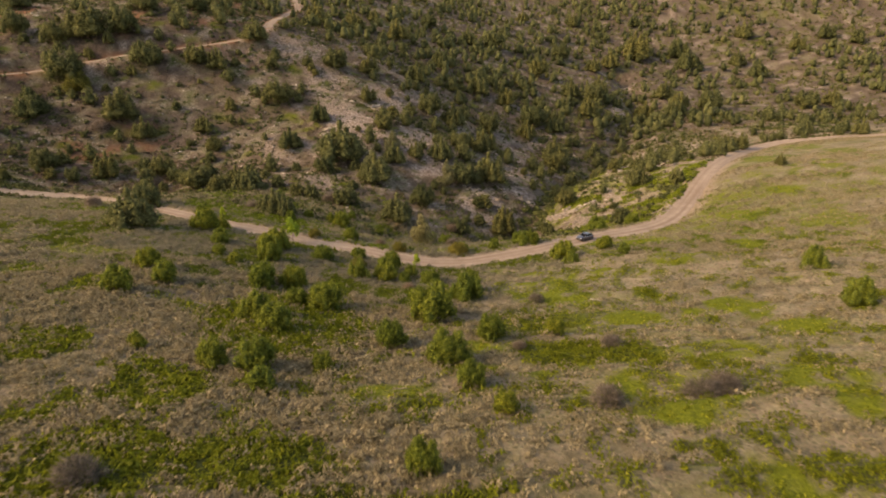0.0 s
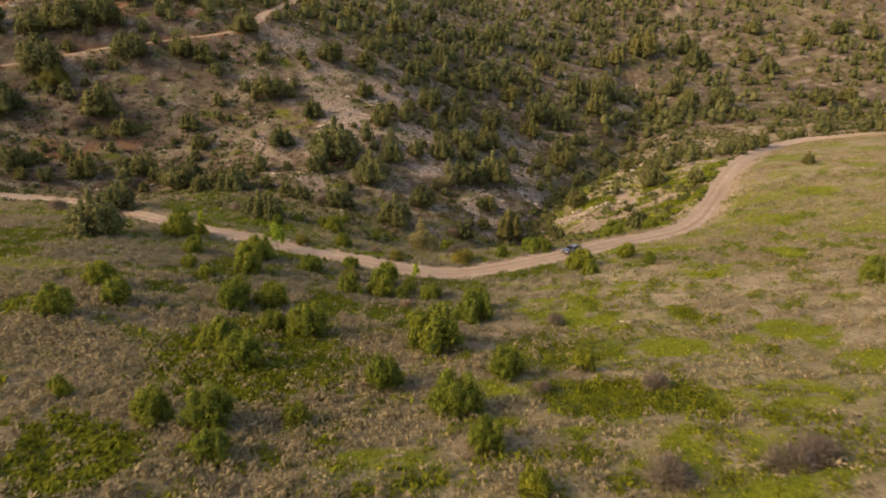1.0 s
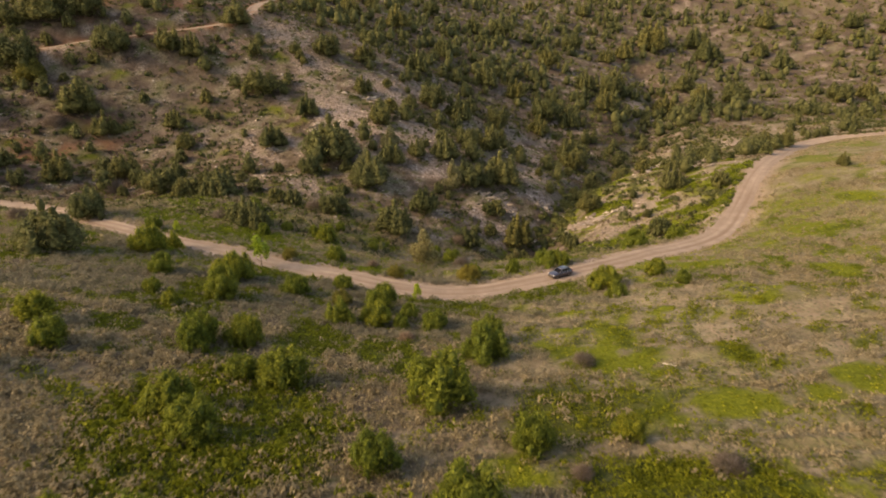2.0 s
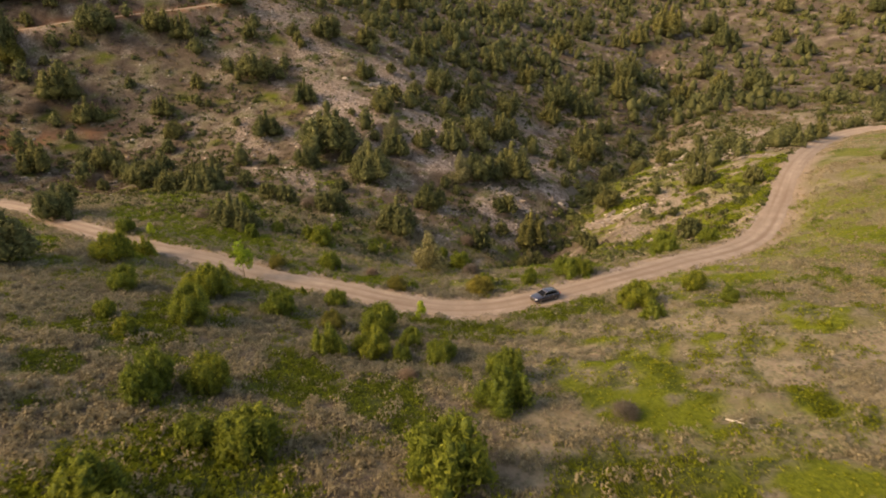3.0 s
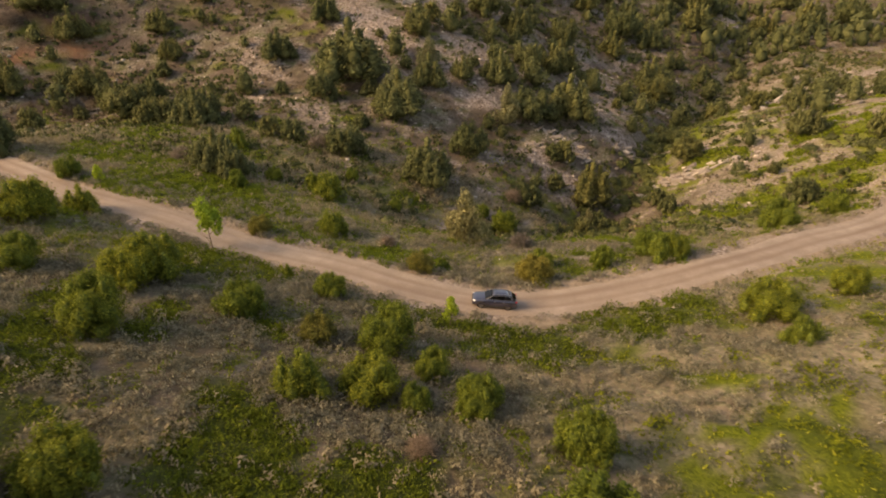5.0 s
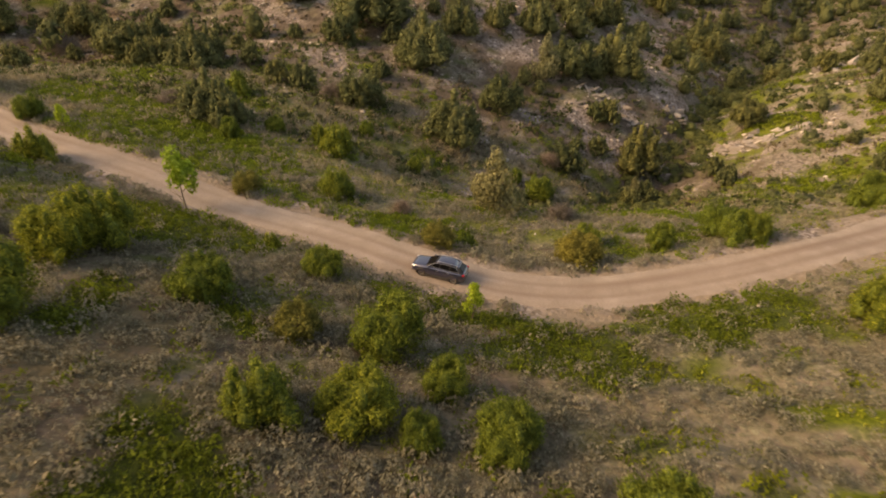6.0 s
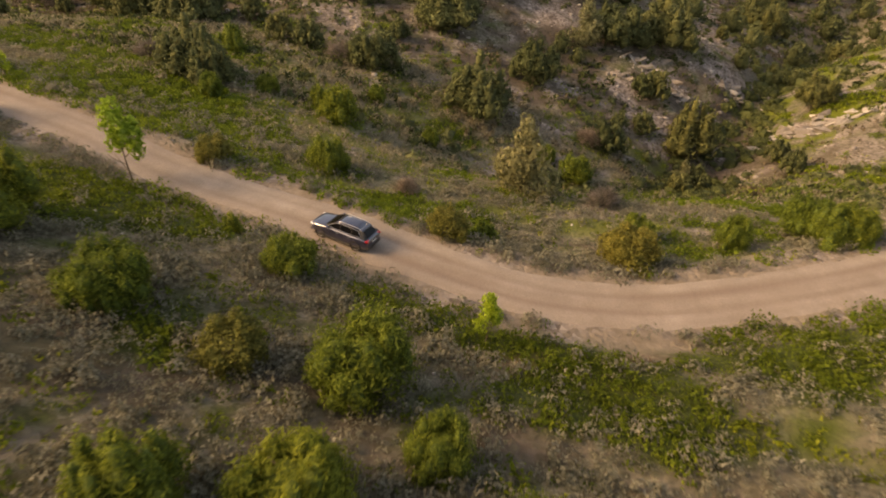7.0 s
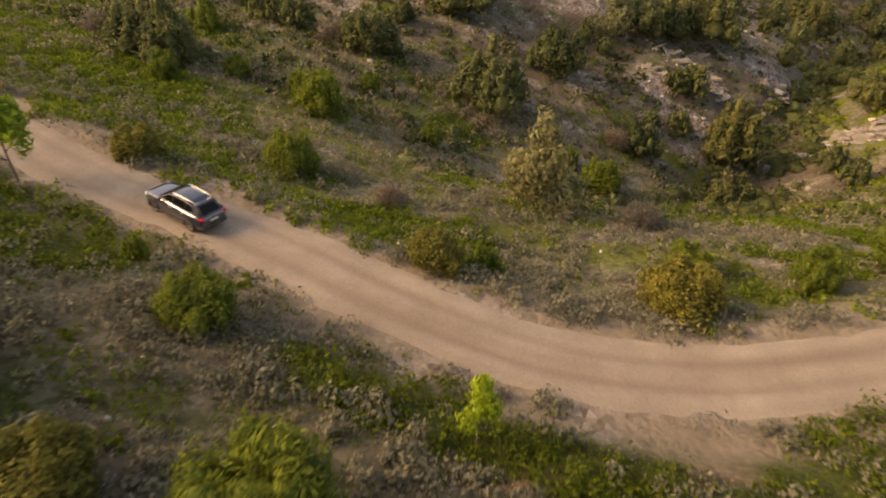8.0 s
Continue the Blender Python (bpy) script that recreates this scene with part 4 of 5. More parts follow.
def build_cover(trees):
    rng = np.random.default_rng(5)
    x, y = scatter(126000, -115, 120, 22, 200, rng, lambda x, y: (0.55 + 0.45 * smooth(0.35, 0.6, fbm(x, y, 9, 81))) * (1 - 0.9 * grass_cover(x, y)) * (1 - 0.75 * mat_cover(x, y)) * (0.5 + 0.5 * smooth(35, -10, x)) * (0.12 + 0.88 * wedge(x, y)) * (1 - 0.7 * terraced(x, y) * smooth(0.05, 0.2, tread(x, y)) * smooth(0.7, 0.5, tread(x, y))) * (1 - 0.6 * smooth(-5, 20, x) * smooth(0.55, 0.42, fbm(0.4 * x + 0.1 * y, 2.4 * y, 11, 82))))
    behind = scatter(6000, -90, 90, -70, 24, rng, lambda x, y: 0.4 + 0.6 * smooth(0.4, 0.6, fbm(x, y, 9, 81)))
    shrub_field("slope_scrub", *behind, 1.3, rng, SAGE, "grey-olive scrub on the upper slope", "scrub", 9, 0.6, 0.35)
    more_x, more_y = scatter(40000, 55, 200, 120, 285, rng, lambda x, y: field(x, y) * (1 - 0.9 * grass_cover(x, y)) * smooth(0.42, 0.6, fbm(0.4 * x + 0.1 * y, 2.0 * y, 14, 82)))
    shrub_field("dry_herbs", more_x, more_y, 1.0, rng, SAGE, "dry grey-brown herbs on the open field", "herbs", 9, 0.55, 0.22)
    close_by = (y > 106) & (x > -62) & (x < 28) & (y < 160)
    thin = (y < 92) | close_by | (rng.random(len(x)) < 0.66)
    x, y, close_by = x[thin], y[thin], close_by[thin]
    for close, per, leaf, dome, size in ((close_by, 46, 0.115, 0, 1.22), ((y > 92) & ~close_by, 26, 0.15, 0, 1.22), (y <= 92, 22, 0.17, 0, 1.2)):
        shrub_field("sagebrush", x[close], y[close], size, rng, SAGE, "low grey-olive sagebrush all over the dry slope", "sagebrush", per, 1.0, leaf, dome)
    x, y = scatter(96000, -110, 90, 25, 215, rng, lambda x, y: (0.12 + 0.88 * wedge(x, y)) * mat_cover(x, y) * (1 - 0.85 * patch_cover(x, y, GRASS_PATCHES) * smooth(60, 75, y)))
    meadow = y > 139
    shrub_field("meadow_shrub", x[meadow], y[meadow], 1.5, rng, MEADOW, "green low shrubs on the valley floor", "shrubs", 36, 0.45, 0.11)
    x, y = x[~meadow], y[~meadow]
    bright = (x > 7) & (y < 126)
    shrub_field("meadow_shrub", x[bright], y[bright], 1.5, rng, MAT, "green low shrubs in the hollows of the slope", "shrubs", 30, 0.4, 0.12)
    x, y = x[~bright], y[~bright]
    for close, per, leaf, dome in ((y > 90, 40, 0.1, 0), (y <= 90, 18, 0.18, 0)):
        shrub_field("mat_shrub", x[close], y[close], 1.5, rng, MAT, "dense low green shrub mats on the slope", "shrubs", per, 0.45, leaf, dome)
    x, y = scatter(60000, -100, 130, 30, 215, rng, lambda x, y: grass_cover(x, y) * 0.8)
    shrub_field("grass", x, y, 0.5, rng, BLADE, "bright yellow-green grass patches", "grass", 7, 0.35, 0.32)
    x, y = scatter(52000, -230, 200, 172, 420, rng, lambda x, y: (0.3 + 0.2 * smooth(-20, -60, x) + 0.5 * smooth(0.4, 0.6, fbm(x, y, 15, 83))) * (1 - 0.75 * scree_cover(x, y)), True)
    olive = rng.random(len(x)) < smooth(0.38, 0.62, fbm(x, y, 22, 95)) * (0.75 + 0.25 * smooth(-40, 10, x))
    shrub_field("hill_scrub", x[~olive], y[~olive], 1.35, rng, SCRUB, "grey-brown scrub on the stony hillside", "scrub", 9, 0.6, 0.27)
    shrub_field("hill_scrub", x[olive], y[olive], 1.9, rng, OLIVE, "dark olive scrub on the stony hillside", "scrub", 11, 0.45, 0.27)
    x, y = scatter(10500, -230, 200, 165, 400, rng, lambda x, y: (1 - scree_cover(x, y)) * np.maximum(smooth(0.5, 0.65, fbm(x, y, 25, 85)), np.maximum(smooth(10, 5, along(x, y, RAVINE)[0]), 0.4 * smooth(-60, -110, x))), True)
    shrub_field("hill_bushes", x, y, 2.2, rng, FAR_LEAF, "dark green bushes on the stony hillside", "bushes", 34, 0.85, 0.16, 0.8)
    taken = np.array([(a, b) for a, b, *_ in trees])

    def free(x, y, gap):
        return np.array([np.min(np.hypot(taken[:, 0] - a, taken[:, 1] - b)) > gap for a, b in zip(x, y)])
    x, y = scatter(1300, -260, 260, 215, 400, rng, lambda x, y: 0.12 + 0.5 * smooth(0.42, 0.62, fbm(x, y, 40, 87)), True)
    ok = free(x, y, 6)
    far_trees("hillside_trees", x[ok], y[ok], rng.uniform(3.5, 8.5, ok.sum()), rng, "dark green junipers strewn over the hillside", 110, 0.11)
    x, y = scatter(34000, -420, 620, 320, 900, rng, lambda x, y: 0.3 + 0.6 * smooth(0.4, 0.6, fbm(x, y, 35, 84)), True)
    shrub_field("distant_scrub", x, y, 2.6, rng, OLIVE, "brown-olive scrub on the far hills", "scrub", 6, 0.6, 0.42)
    x, y = scatter(12000, -420, 620, 360, 980, rng, lambda x, y: 0.12 + 0.5 * smooth(0.4, 0.62, fbm(x, y, 60, 89)), True)
    ok = free(x, y, 8)
    far_trees("distant_trees", x[ok], y[ok], rng.uniform(4, 9.5, ok.sum()), rng, "far green trees strewn over the opposite hills")
    x, y = scatter(9000, 34, 96, 176, 262, rng, lambda x, y: smooth(4, 7, along(x, y, RAVINE)[0]) * smooth(0.45, 0.6, fbm(0.6 * x, 1.5 * y, 9, 97)) * (1 - smooth(0.1, 0.5, scree_cover(x, y))), True)
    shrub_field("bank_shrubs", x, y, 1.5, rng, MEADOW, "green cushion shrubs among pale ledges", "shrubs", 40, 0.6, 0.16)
    x, y = scatter(1500, 5, 70, 190, 290, rng, lambda x, y: smooth(6.5, 3, along(x, y, RAVINE)[0]))
    shrub_field("gully_thicket", x, y, 3.0, rng, OLIVE, "dense dark green thicket along the gully bed", "thicket", 40, 0.8, 0.12, 0.8)
    # stones
    side_x, side_y = scatter(20000, -70, 90, 110, 200, rng, lambda x, y: smooth(8.5, 3.6, along(x, y, ROAD)[0]) * 0.5 * smooth(0.4, 0.6, fbm(x, y, 6, 91)))
    x, y = scatter(15000, -200, 130, 120, 330, rng, lambda x, y: 0.03 + 0.9 * scree_cover(x, y))
    size = (0.1 + 0.35 * rng.random(len(x)) ** 2) * np.where(y > 190, 1.7, 0.5)
    x, y, size = np.r_[x, side_x], np.r_[y, side_y], np.r_[size, 0.06 + 0.2 * rng.random(len(side_x)) ** 2]
    z = height(x, y)
    vs, ts, at = [], [], 0
    base_v, base_t = lump(rng, 3, 5)
    for a, b, c, s in zip(x, y, z, size):
        lv = base_v * rng.uniform(0.6, 1.2, (1, 3)) * rng.uniform(0.8, 1.2, base_v.shape) * (s, s, 0.6 * s)
        t = rng.uniform(0, 6.28)
        lv = np.stack([lv[:, 0] * math.cos(t) - lv[:, 1] * math.sin(t), lv[:, 0] * math.sin(t) + lv[:, 1] * math.cos(t), lv[:, 2]], 1) + (a, b, c)
        vs.append(lv), ts.append(base_t + at)
        at += len(lv)
    tagged(new("stones", sheet("stones", np.concatenate(vs), np.concatenate(ts), STONE, False)), "pale broken limestone on the hillside", "stones", kind="stuff")


def build_outcrops():
    """Jagged ledges of rock: a few tilted, broken blocks each."""
    rng = np.random.default_rng(9)
    for x, y, size in OUTCROPS:
        ledge = tagged(new("rock_outcrop"), "grey-pink limestone ledge breaking out of the slope", "rock", "ledges by the gully")
        lie = float(height(x, y))
        ledge.location = (x, y, lie)
        for k in range(13):
            bm = bmesh.new()
            wide = (rng.uniform(0.1, 0.34), rng.uniform(0.07, 0.2), rng.uniform(0.05, 0.13))
            for q in rng.uniform(-1, 1, (14, 3)):
                bm.verts.new(Vector(q) * 1.1)
            bmesh.ops.convex_hull(bm, input=bm.verts)
            bmesh.ops.delete(bm, geom=[q for q in bm.verts if not q.link_faces], context="VERTS")
            turn = pose(0, 0, 0, rng.uniform(-25, 25), rng.uniform(-35, 20), rng.uniform(-30, 30))
            bmesh.ops.transform(bm, matrix=turn @ Matrix.Diagonal((*(size * w for w in wide), 1)), verts=bm.verts)
            me = bpy.data.meshes.new("block")
            bm.to_mesh(me)
            bm.free()
            me.materials.append(STONE)
            c = (rng.normal() * 0.45 * size, rng.normal() * 0.22 * size)
            block = part("block", me, ledge)
            block.location = (c[0], c[1], float(height(x + c[0], y + c[1])) - lie)


def build_branches():
    """Bleached fallen branches on the slope."""
    for x, y, size, turn in FALLEN:
        bm = bmesh.new()
        z = float(height(x, y))
        for a, b, r in (((-0.5, 0, 0.08), (0.5, 0.08, 0.12), 0.05), ((0.0, 0.04, 0.1), (0.32, 0.34, 0.2), 0.03), ((-0.2, 0.0, 0.09), (-0.05, -0.3, 0.16), 0.025)):
            a, b = Vector(a) * size, Vector(b) * size
            m = Matrix.Translation((a + b) / 2) @ (b - a).to_track_quat("Z", "Y").to_matrix().to_4x4()
            bmesh.ops.create_cone(bm, cap_ends=True, segments=7, radius1=r * size, radius2=0.4 * r * size, depth=(b - a).length, matrix=m)
        me = bpy.data.meshes.new("fallen_branch")
        bm.to_mesh(me)
        bm.free()
        me.materials.append(BLEACHED)
        ob = tagged(new("fallen_branch", me), "bleached pale fallen branch lying on the slope", "branch")
        ob.matrix_basis = pose(x, y, z, 0, 0, turn)


build_cover(build_trees())
build_branches()
build_outcrops()

# ---- the car ----
def mesh_of(name, bm, mat, smooth_shade=False):
    bmesh.ops.recalc_face_normals(bm, faces=bm.faces)
    me = bpy.data.meshes.new(name)
    bm.to_mesh(me)
    bm.free()
    me.materials.append(mat)
    if smooth_shade:
        me.polygons.foreach_set("use_smooth", [True] * len(me.polygons))
    return me


def loft(rings, close_ends=True):
    """Skin over rings of points, mirrored in y: each ring runs from the middle below to the middle above."""
    bm = bmesh.new()
    made = []
    for ring in rings:
        full = list(ring) + [(x, -y, z) for x, y, z in reversed(ring[1:-1])]
        made.append([bm.verts.new(p) for p in full])
    n = len(made[0])
    for a, b in zip(made, made[1:]):
        for j in range(n):
            bm.faces.new((a[j], a[(j + 1) % n], b[(j + 1) % n], b[j]))
    if close_ends:
        bm.faces.new(made[0]), bm.faces.new(made[-1])
    return bm


def box(size, at, bevel=0.02, turn=(0, 0, 0)):
    bm = bmesh.new()
    bmesh.ops.create_cube(bm, size=1, matrix=pose(*at, *turn) @ Matrix.Diagonal((*size, 1)))
    bmesh.ops.bevel(bm, geom=bm.edges[:], offset=bevel, segments=2, affect="EDGES", profile=0.6)
    return bm


def slab(points, thick):
    """A thin plate over a ring of points."""
    bm = bmesh.new()
    p = [Vector(q) for q in points]
    n = (p[1] - p[0]).cross(p[2] - p[0]).normalized() * thick
    a, b = [bm.verts.new(q) for q in p], [bm.verts.new(q - n) for q in p]
    bm.faces.new(a), bm.faces.new(b[::-1])
    for j in range(len(p)):
        bm.faces.new((a[j], b[j], b[(j + 1) % len(p)], a[(j + 1) % len(p)]))
    return bm


def tube(points, radius, sides=6):
    bm = bmesh.new()
    rings = []
    for k, q in enumerate(points):
        d = (Vector(points[min(k + 1, len(points) - 1)]) - Vector(points[max(k - 1, 0)])).normalized()
        u = d.cross(Vector((0, 0.2, 1))).normalized()
        w = d.cross(u)
        rings.append([bm.verts.new(Vector(q) + (u * math.cos(2 * math.pi * j / sides) + w * math.sin(2 * math.pi * j / sides)) * radius) for j in range(sides)])
    for a, b in zip(rings, rings[1:]):
        for j in range(sides):
            bm.faces.new((a[j], a[(j + 1) % sides], b[(j + 1) % sides], b[j]))
    bm.faces.new(rings[0]), bm.faces.new(rings[-1])
    return bm


def turned(profile, sides=28):
    """A ring turned about the y axis from (radius, y) pairs."""
    bm = bmesh.new()
    rings = [[bm.verts.new((r * math.cos(2 * math.pi * k / sides), y, r * math.sin(2 * math.pi * k / sides))) for r, y in profile] for k in range(sides)]
    n = len(profile)
    for a, b in zip(rings, rings[1:] + rings[:1]):
        for j in range(n):
            bm.faces.new((a[j], b[j], b[(j + 1) % n], a[(j + 1) % n]))
    return bm


WHEEL = 0.365
AXLES = (1.42, -1.42)


def car_body():
    """Lower body: x, half width, sill, shoulder, deck."""
    rows = [(2.36, 0.55, 0.42, 0.62, 0.72), (2.30, 0.74, 0.32, 0.66, 0.80), (2.12, 0.86, 0.26, 0.72, 0.90), (1.86, 0.92, 0.27, 0.78, 0.96),
            (1.42, 0.945, 0.30, 0.84, 1.01), (1.02, 0.945, 0.27, 0.88, 1.06), (0.5, 0.94, 0.25, 0.90, 1.09), (-0.4, 0.94, 0.25, 0.92, 1.10),
            (-1.0, 0.945, 0.27, 0.93, 1.10), (-1.42, 0.95, 0.30, 0.94, 1.11), (-1.85, 0.93, 0.28, 0.95, 1.12), (-2.14, 0.88, 0.30, 0.95, 1.10),
            (-2.30, 0.80, 0.36, 0.90, 1.02), (-2.36, 0.66, 0.44, 0.82, 0.90)]
    rings = []
    for x, w, low, mid, top in rows:
        rings.append([(x, 0, low), (x, 0.8 * w, low), (x, 0.97 * w, low + 0.10), (x, w, 0.5 * (low + mid)), (x, 0.985 * w, mid), (x, 0.93 * w, 0.5 * (mid + top) + 0.02),
                      (x, 0.86 * w, top - 0.015), (x, 0.55 * w, top + 0.02), (x, 0, top + 0.035)])
    return mesh_of("body", loft(rings), PAINT, True)


CABIN = [(1.06, 0.74, 1.06, 1.08), (0.72, 0.70, 1.10, 1.27), (0.30, 0.645, 1.10, 1.49), (0.02, 0.62, 1.10, 1.575), (-0.5, 0.61, 1.11, 1.615), (-1.1, 0.595, 1.11, 1.60),
         (-1.55, 0.565, 1.12, 1.54), (-1.82, 0.54, 1.12, 1.385), (-2.16, 0.56, 1.12, 1.15)]


def build_car():
    car = tagged(new("car"), "dark navy blue SUV with silver roof rails on the gravel road", "car")
    car.scale = (1.05, 1.05, 1.05)
    body = part("body", car_body(), car, "dark navy blue glossy painted body")
    rings = []
    for x, w, low, top in CABIN:
        base = 0.80 if x < 0.9 else 0.76
        rings.append([(x, 0, low - 0.06), (x, base, low - 0.06), (x, base, low), (x, (base + w) / 2, (low + top) / 2), (x, w, top - 0.05), (x, w - 0.09, top), (x, 0, top + 0.03)])
    part("cabin", mesh_of("cabin", loft(rings), TRIM, True), car, "dark cabin and pillars")
    # roof panel
    roof = []
    for x, w, low, top in CABIN[2:7]:
        roof.append([(x, 0, top - 0.03), (x, w - 0.02, top - 0.045), (x, w + 0.012, top - 0.03), (x, w - 0.085, top + 0.014), (x, 0.5 * w, top + 0.036), (x, 0, top + 0.044)])
    part("roof", mesh_of("roof", loft(roof), PAINT, True), car)
    spoiler = [[(x, 0, z - 0.03), (x, 0.56, z - 0.03), (x, 0.58, z), (x, 0.5, z + 0.02), (x, 0, z + 0.03)] for x, z in ((-1.53, 1.555), (-1.76, 1.50))]
    part("spoiler", mesh_of("spoiler", loft(spoiler), PAINT, True), car)
    part("windscreen", mesh_of("windscreen", slab([(1.05, -0.68, 1.11), (1.05, 0.68, 1.11), (0.33, 0.57, 1.50), (0.33, -0.57, 1.50)], -0.02), GLASS_DARK), car)
    part("rear_window", mesh_of("rear_window", slab([(-2.185, 0.52, 1.165), (-2.185, -0.52, 1.165), (-1.80, -0.47, 1.445), (-1.80, 0.47, 1.445)], -0.02), GLASS_DARK), car)
    for side in (1, -1):
        for ring in ([(0.78, 0.815, 1.14), (-0.08, 0.815, 1.14), (-0.08, 0.665, 1.50), (0.26, 0.672, 1.45)],
                     [(-0.14, 0.815, 1.14), (-0.98, 0.815, 1.15), (-0.98, 0.652, 1.52), (-0.14, 0.662, 1.51)],
                     [(-1.04, 0.812, 1.15), (-1.72, 0.80, 1.20), (-1.46, 0.652, 1.48), (-1.04, 0.650, 1.51)]):
            pts = [(x, side * y, z) for x, y, z in (ring if side < 0 else ring[::-1])]
            part("side_window", mesh_of("side_window", slab(pts, -0.015), GLASS_DARK), car)
        part("window_trim", mesh_of("window_trim", tube([(0.86, side * 0.80, 1.115), (0.5, side * 0.824, 1.125), (-1.0, side * 0.828, 1.135), (-1.8, side * 0.80, 1.19), (-1.52, side * 0.665, 1.50), (-1.0, side * 0.665, 1.545),
                                                         (0.0, side * 0.68, 1.54), (0.3, side * 0.69, 1.48), (0.86, side * 0.80, 1.115)], 0.018), CHROME), car, "bright window surround")
        rail = part("roof_rail", mesh_of("roof_rail", tube([(0.12, side * 0.555, 1.60), (0.02, side * 0.555, 1.63), (-0.5, side * 0.55, 1.655), (-1.1, side * 0.54, 1.645), (-1.48, side * 0.525, 1.615), (-1.56, side * 0.525, 1.56)], 0.024, 8), CHROME), car, "silver roof rail")
        part("mirror", mesh_of("mirror", box((0.16, 0.2, 0.14), (0.74, side * 1.0, 1.14), 0.045), PAINT), car)
        part("headlight", mesh_of("headlight", box((0.3, 0.34, 0.13), (2.12, side * 0.66, 0.765), 0.04, (0, 0, -side * 28)), CLEAR_LENS), car, "clear headlight")
        part("tail_light", mesh_of("tail_light", box((0.22, 0.40, 0.14), (-2.2, side * 0.66, 0.99), 0.04, (0, 0, side * 22)), RED_LENS), car, "red tail light")
        part("sill", mesh_of("sill", box((2.0, 0.08, 0.14), (0, side * 0.925, 0.30), 0.03), TRIM), car)
        for z in (0.86,):
            part("door_handle", mesh_of("door_handle", box((0.2, 0.04, 0.035), (0.0, side * 0.945, z + 0.06), 0.012), CHROME), car)
            part("door_handle", mesh_of("door_handle", box((0.2, 0.04, 0.035), (-0.95, side * 0.945, z + 0.07), 0.012), CHROME), car)
        for ax in AXLES:
            arch = turned([(0.365, -0.05), (0.44, -0.05), (0.44, 0.05), (0.365, 0.05)], 32)
            bmesh.ops.delete(arch, geom=[f for f in arch.faces if f.calc_center_median().z < -0.16], context="FACES")
            bmesh.ops.translate(arch, verts=arch.verts, vec=(ax, side * 0.925, 0.38))
            part("wheel_arch", mesh_of("wheel_arch", arch, TRIM), car)
    part("grille", mesh_of("grille", box((0.06, 0.9, 0.34), (2.345, 0, 0.58), 0.02), TRIM), car)
    part("front_bumper", mesh_of("front_bumper", box((0.22, 1.5, 0.16), (2.24, 0, 0.34), 0.05), TRIM), car)
    part("rear_bumper", mesh_of("rear_bumper", box((0.24, 1.6, 0.26), (-2.25, 0, 0.46), 0.06), TRIM), car)
    part("number_plate", mesh_of("number_plate", box((0.02, 0.5, 0.11), (-2.365, 0, 0.80), 0.004), PLATE), car)
    wheels = []
    for ax in AXLES:
        for side in (1, -1):
            wheel = new("wheel")
            wheel.parent = car
            tyre = turned([(0.25, -0.10), (0.33, -0.12), (0.36, -0.10), (WHEEL, 0.0), (0.36, 0.10), (0.33, 0.12), (0.25, 0.10)])
            part("tyre", mesh_of("tyre", tyre, RUBBER, True), wheel)
            rim = turned([(0.22, -0.08), (0.255, -0.09), (0.255, 0.09), (0.22, 0.08)])
            for k in range(5):
                t = 2 * math.pi * k / 5
                bmesh.ops.create_cube(rim, size=1, matrix=Matrix.Rotation(t, 4, "Y") @ Matrix.Translation((0.12, side * 0.06, 0)) @ Matrix.Diagonal((0.23, 0.04, 0.06, 1)))
            bmesh.ops.create_cone(rim, cap_ends=True, segments=12, radius1=0.07, radius2=0.06, depth=0.1, matrix=Matrix.Translation((0, side * 0.05, 0)) @ Matrix.Rotation(math.pi / 2, 4, "X"))
            part("rim", mesh_of("rim", rim, ALLOY), wheel)
            wheels.append((wheel, ax, side * 0.82))
    return car, wheels


CAR, WHEELS = build_car()

# seconds and the car's place on the road
DRIVE = [(0.0, 36.2, 155.0), (0.5, 32.1, 152.4), (1.0, 28.4, 149.8), (1.5, 24.7, 147.2), (3.0, 14.1, 141.1), (3.5, 10.3, 139.0), (4.0, 6.7, 137.4), (4.5, 2.7, 136.4),
         (6.0, -9.6, 136.6), (6.5, -13.4, 137.4), (7.0, -17.2, 138.3), (7.5, -21.2, 139.55), (8.0, -24.9, 140.95)]


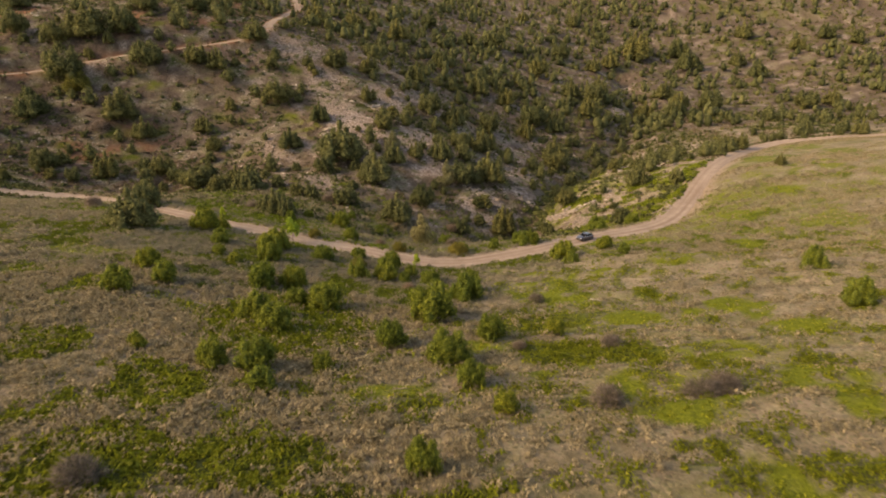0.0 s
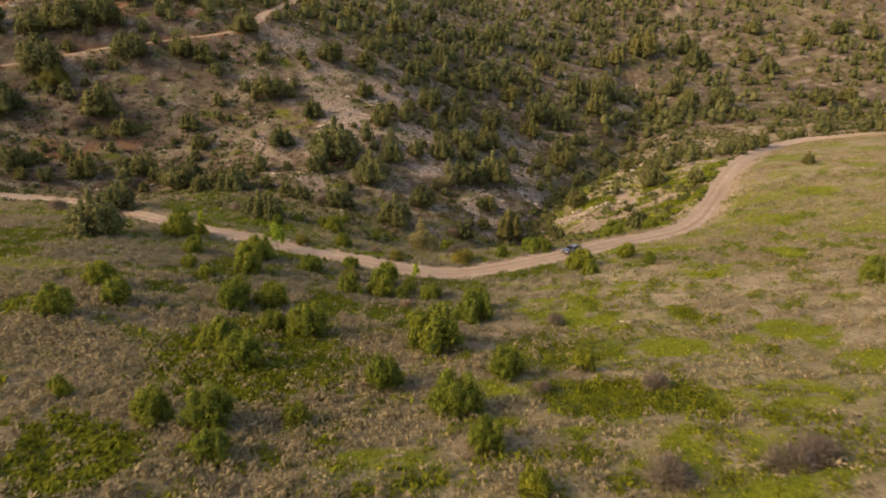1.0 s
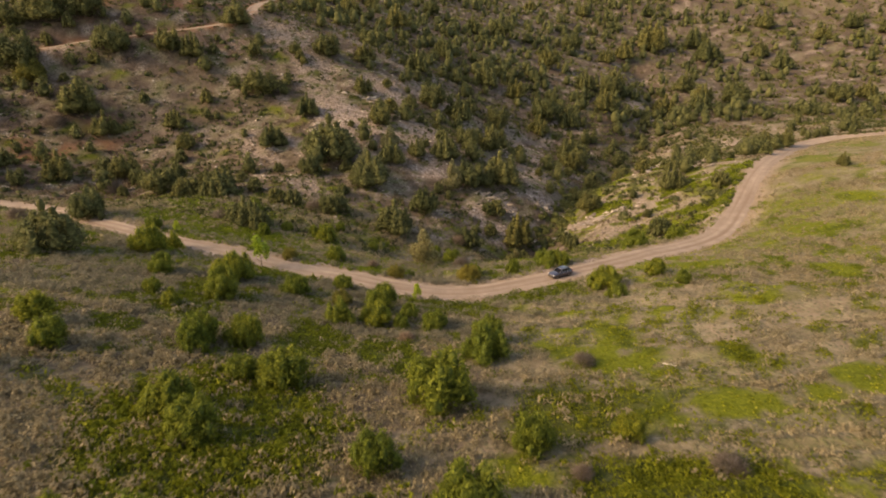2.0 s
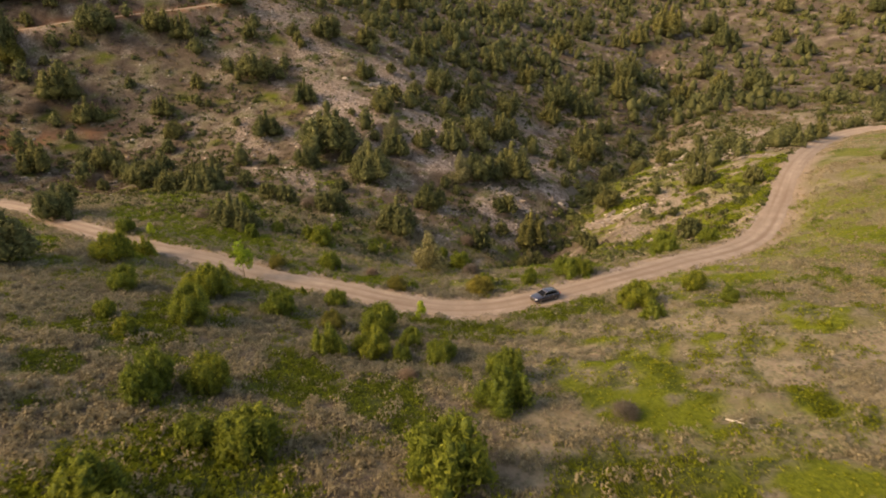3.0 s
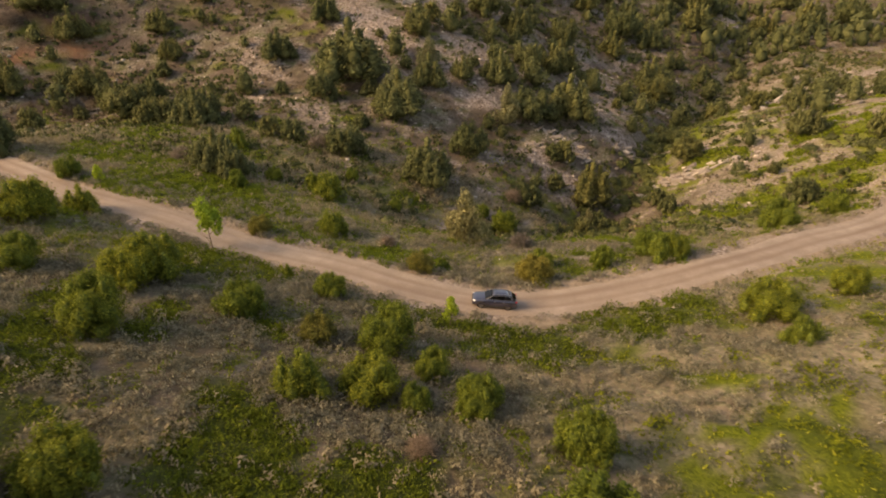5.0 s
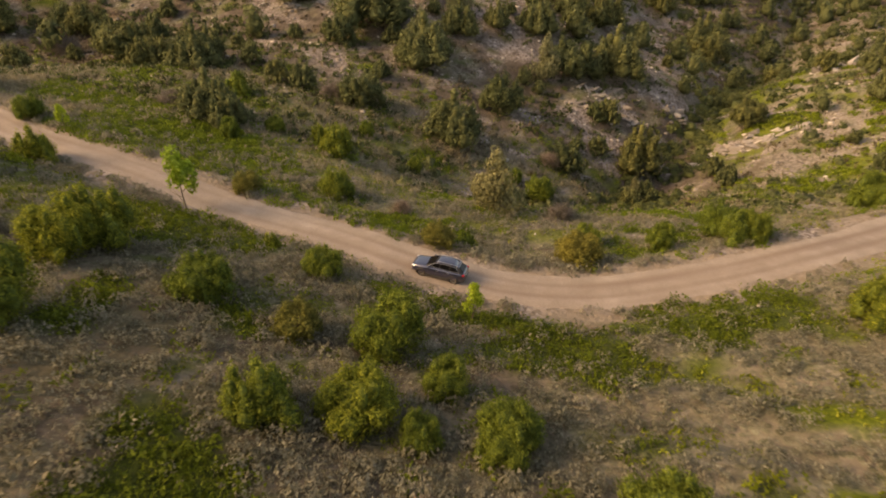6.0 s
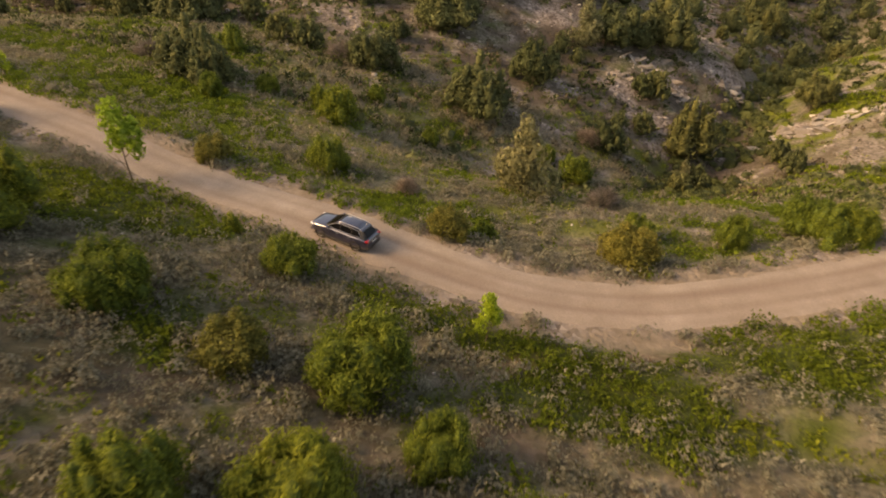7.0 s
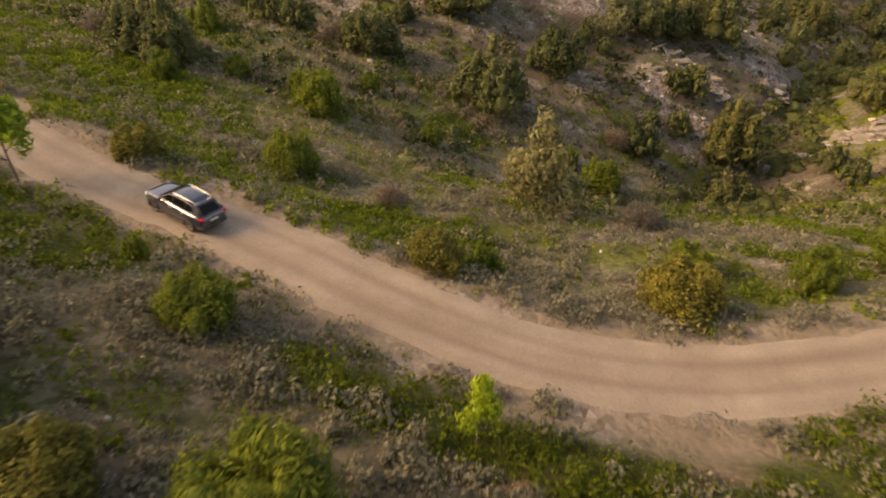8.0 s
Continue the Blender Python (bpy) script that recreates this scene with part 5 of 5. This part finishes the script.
def motions():
    """The car rolls along the road; its wheels turn with it."""
    ts = np.array([r[0] for r in DRIVE])
    px, py = np.polyfit(ts, [r[1] for r in DRIVE], 5), np.polyfit(ts, [r[2] for r in DRIVE], 6)
    at = lambda t: (float(np.polyval(px, t)), float(np.polyval(py, t)))

    def lie(x, y):
        d, s = along(np.array([x]), np.array([y]), ROAD)
        return float(np.interp(s[0], np.arange(len(ROAD_Z)), ROAD_Z)) + 0.075
    rows = []
    for k in range(33):
        t = 0.25 * k
        (x, y), (x0, y0), (x1, y1) = at(t), at(t - 0.12), at(t + 0.12)
        ahead = Vector((x1 - x0, y1 - y0, 0)).normalized()
        nose, tail = (x + 1.4 * ahead.x, y + 1.4 * ahead.y), (x - 1.4 * ahead.x, y - 1.4 * ahead.y)
        ahead.z = (lie(*nose) - lie(*tail)) / 2.8
        ahead.normalize()
        left = Vector((0, 0, 1)).cross(ahead).normalized()
        up = ahead.cross(left)
        m = Matrix((ahead, left, up)).transposed().to_4x4()
        m.translation = (x, y, 0.5 * (lie(*nose) + lie(*tail)))
        rows.append((t, m))
    walk(CAR, rows)
    rolled, turns, last = 0.0, [], at(0)
    for k in range(241):
        t = k / 30
        now = at(t)
        rolled += math.hypot(now[0] - last[0], now[1] - last[1])
        last = now
        turns.append((t, math.degrees(rolled / (1.05 * WHEEL))))
    for wheel, ax, side in WHEELS:
        walk(wheel, [(t, pose(ax, side, WHEEL) @ Matrix.Rotation(radians(a), 4, "Y")) for t, a in turns])


motions()
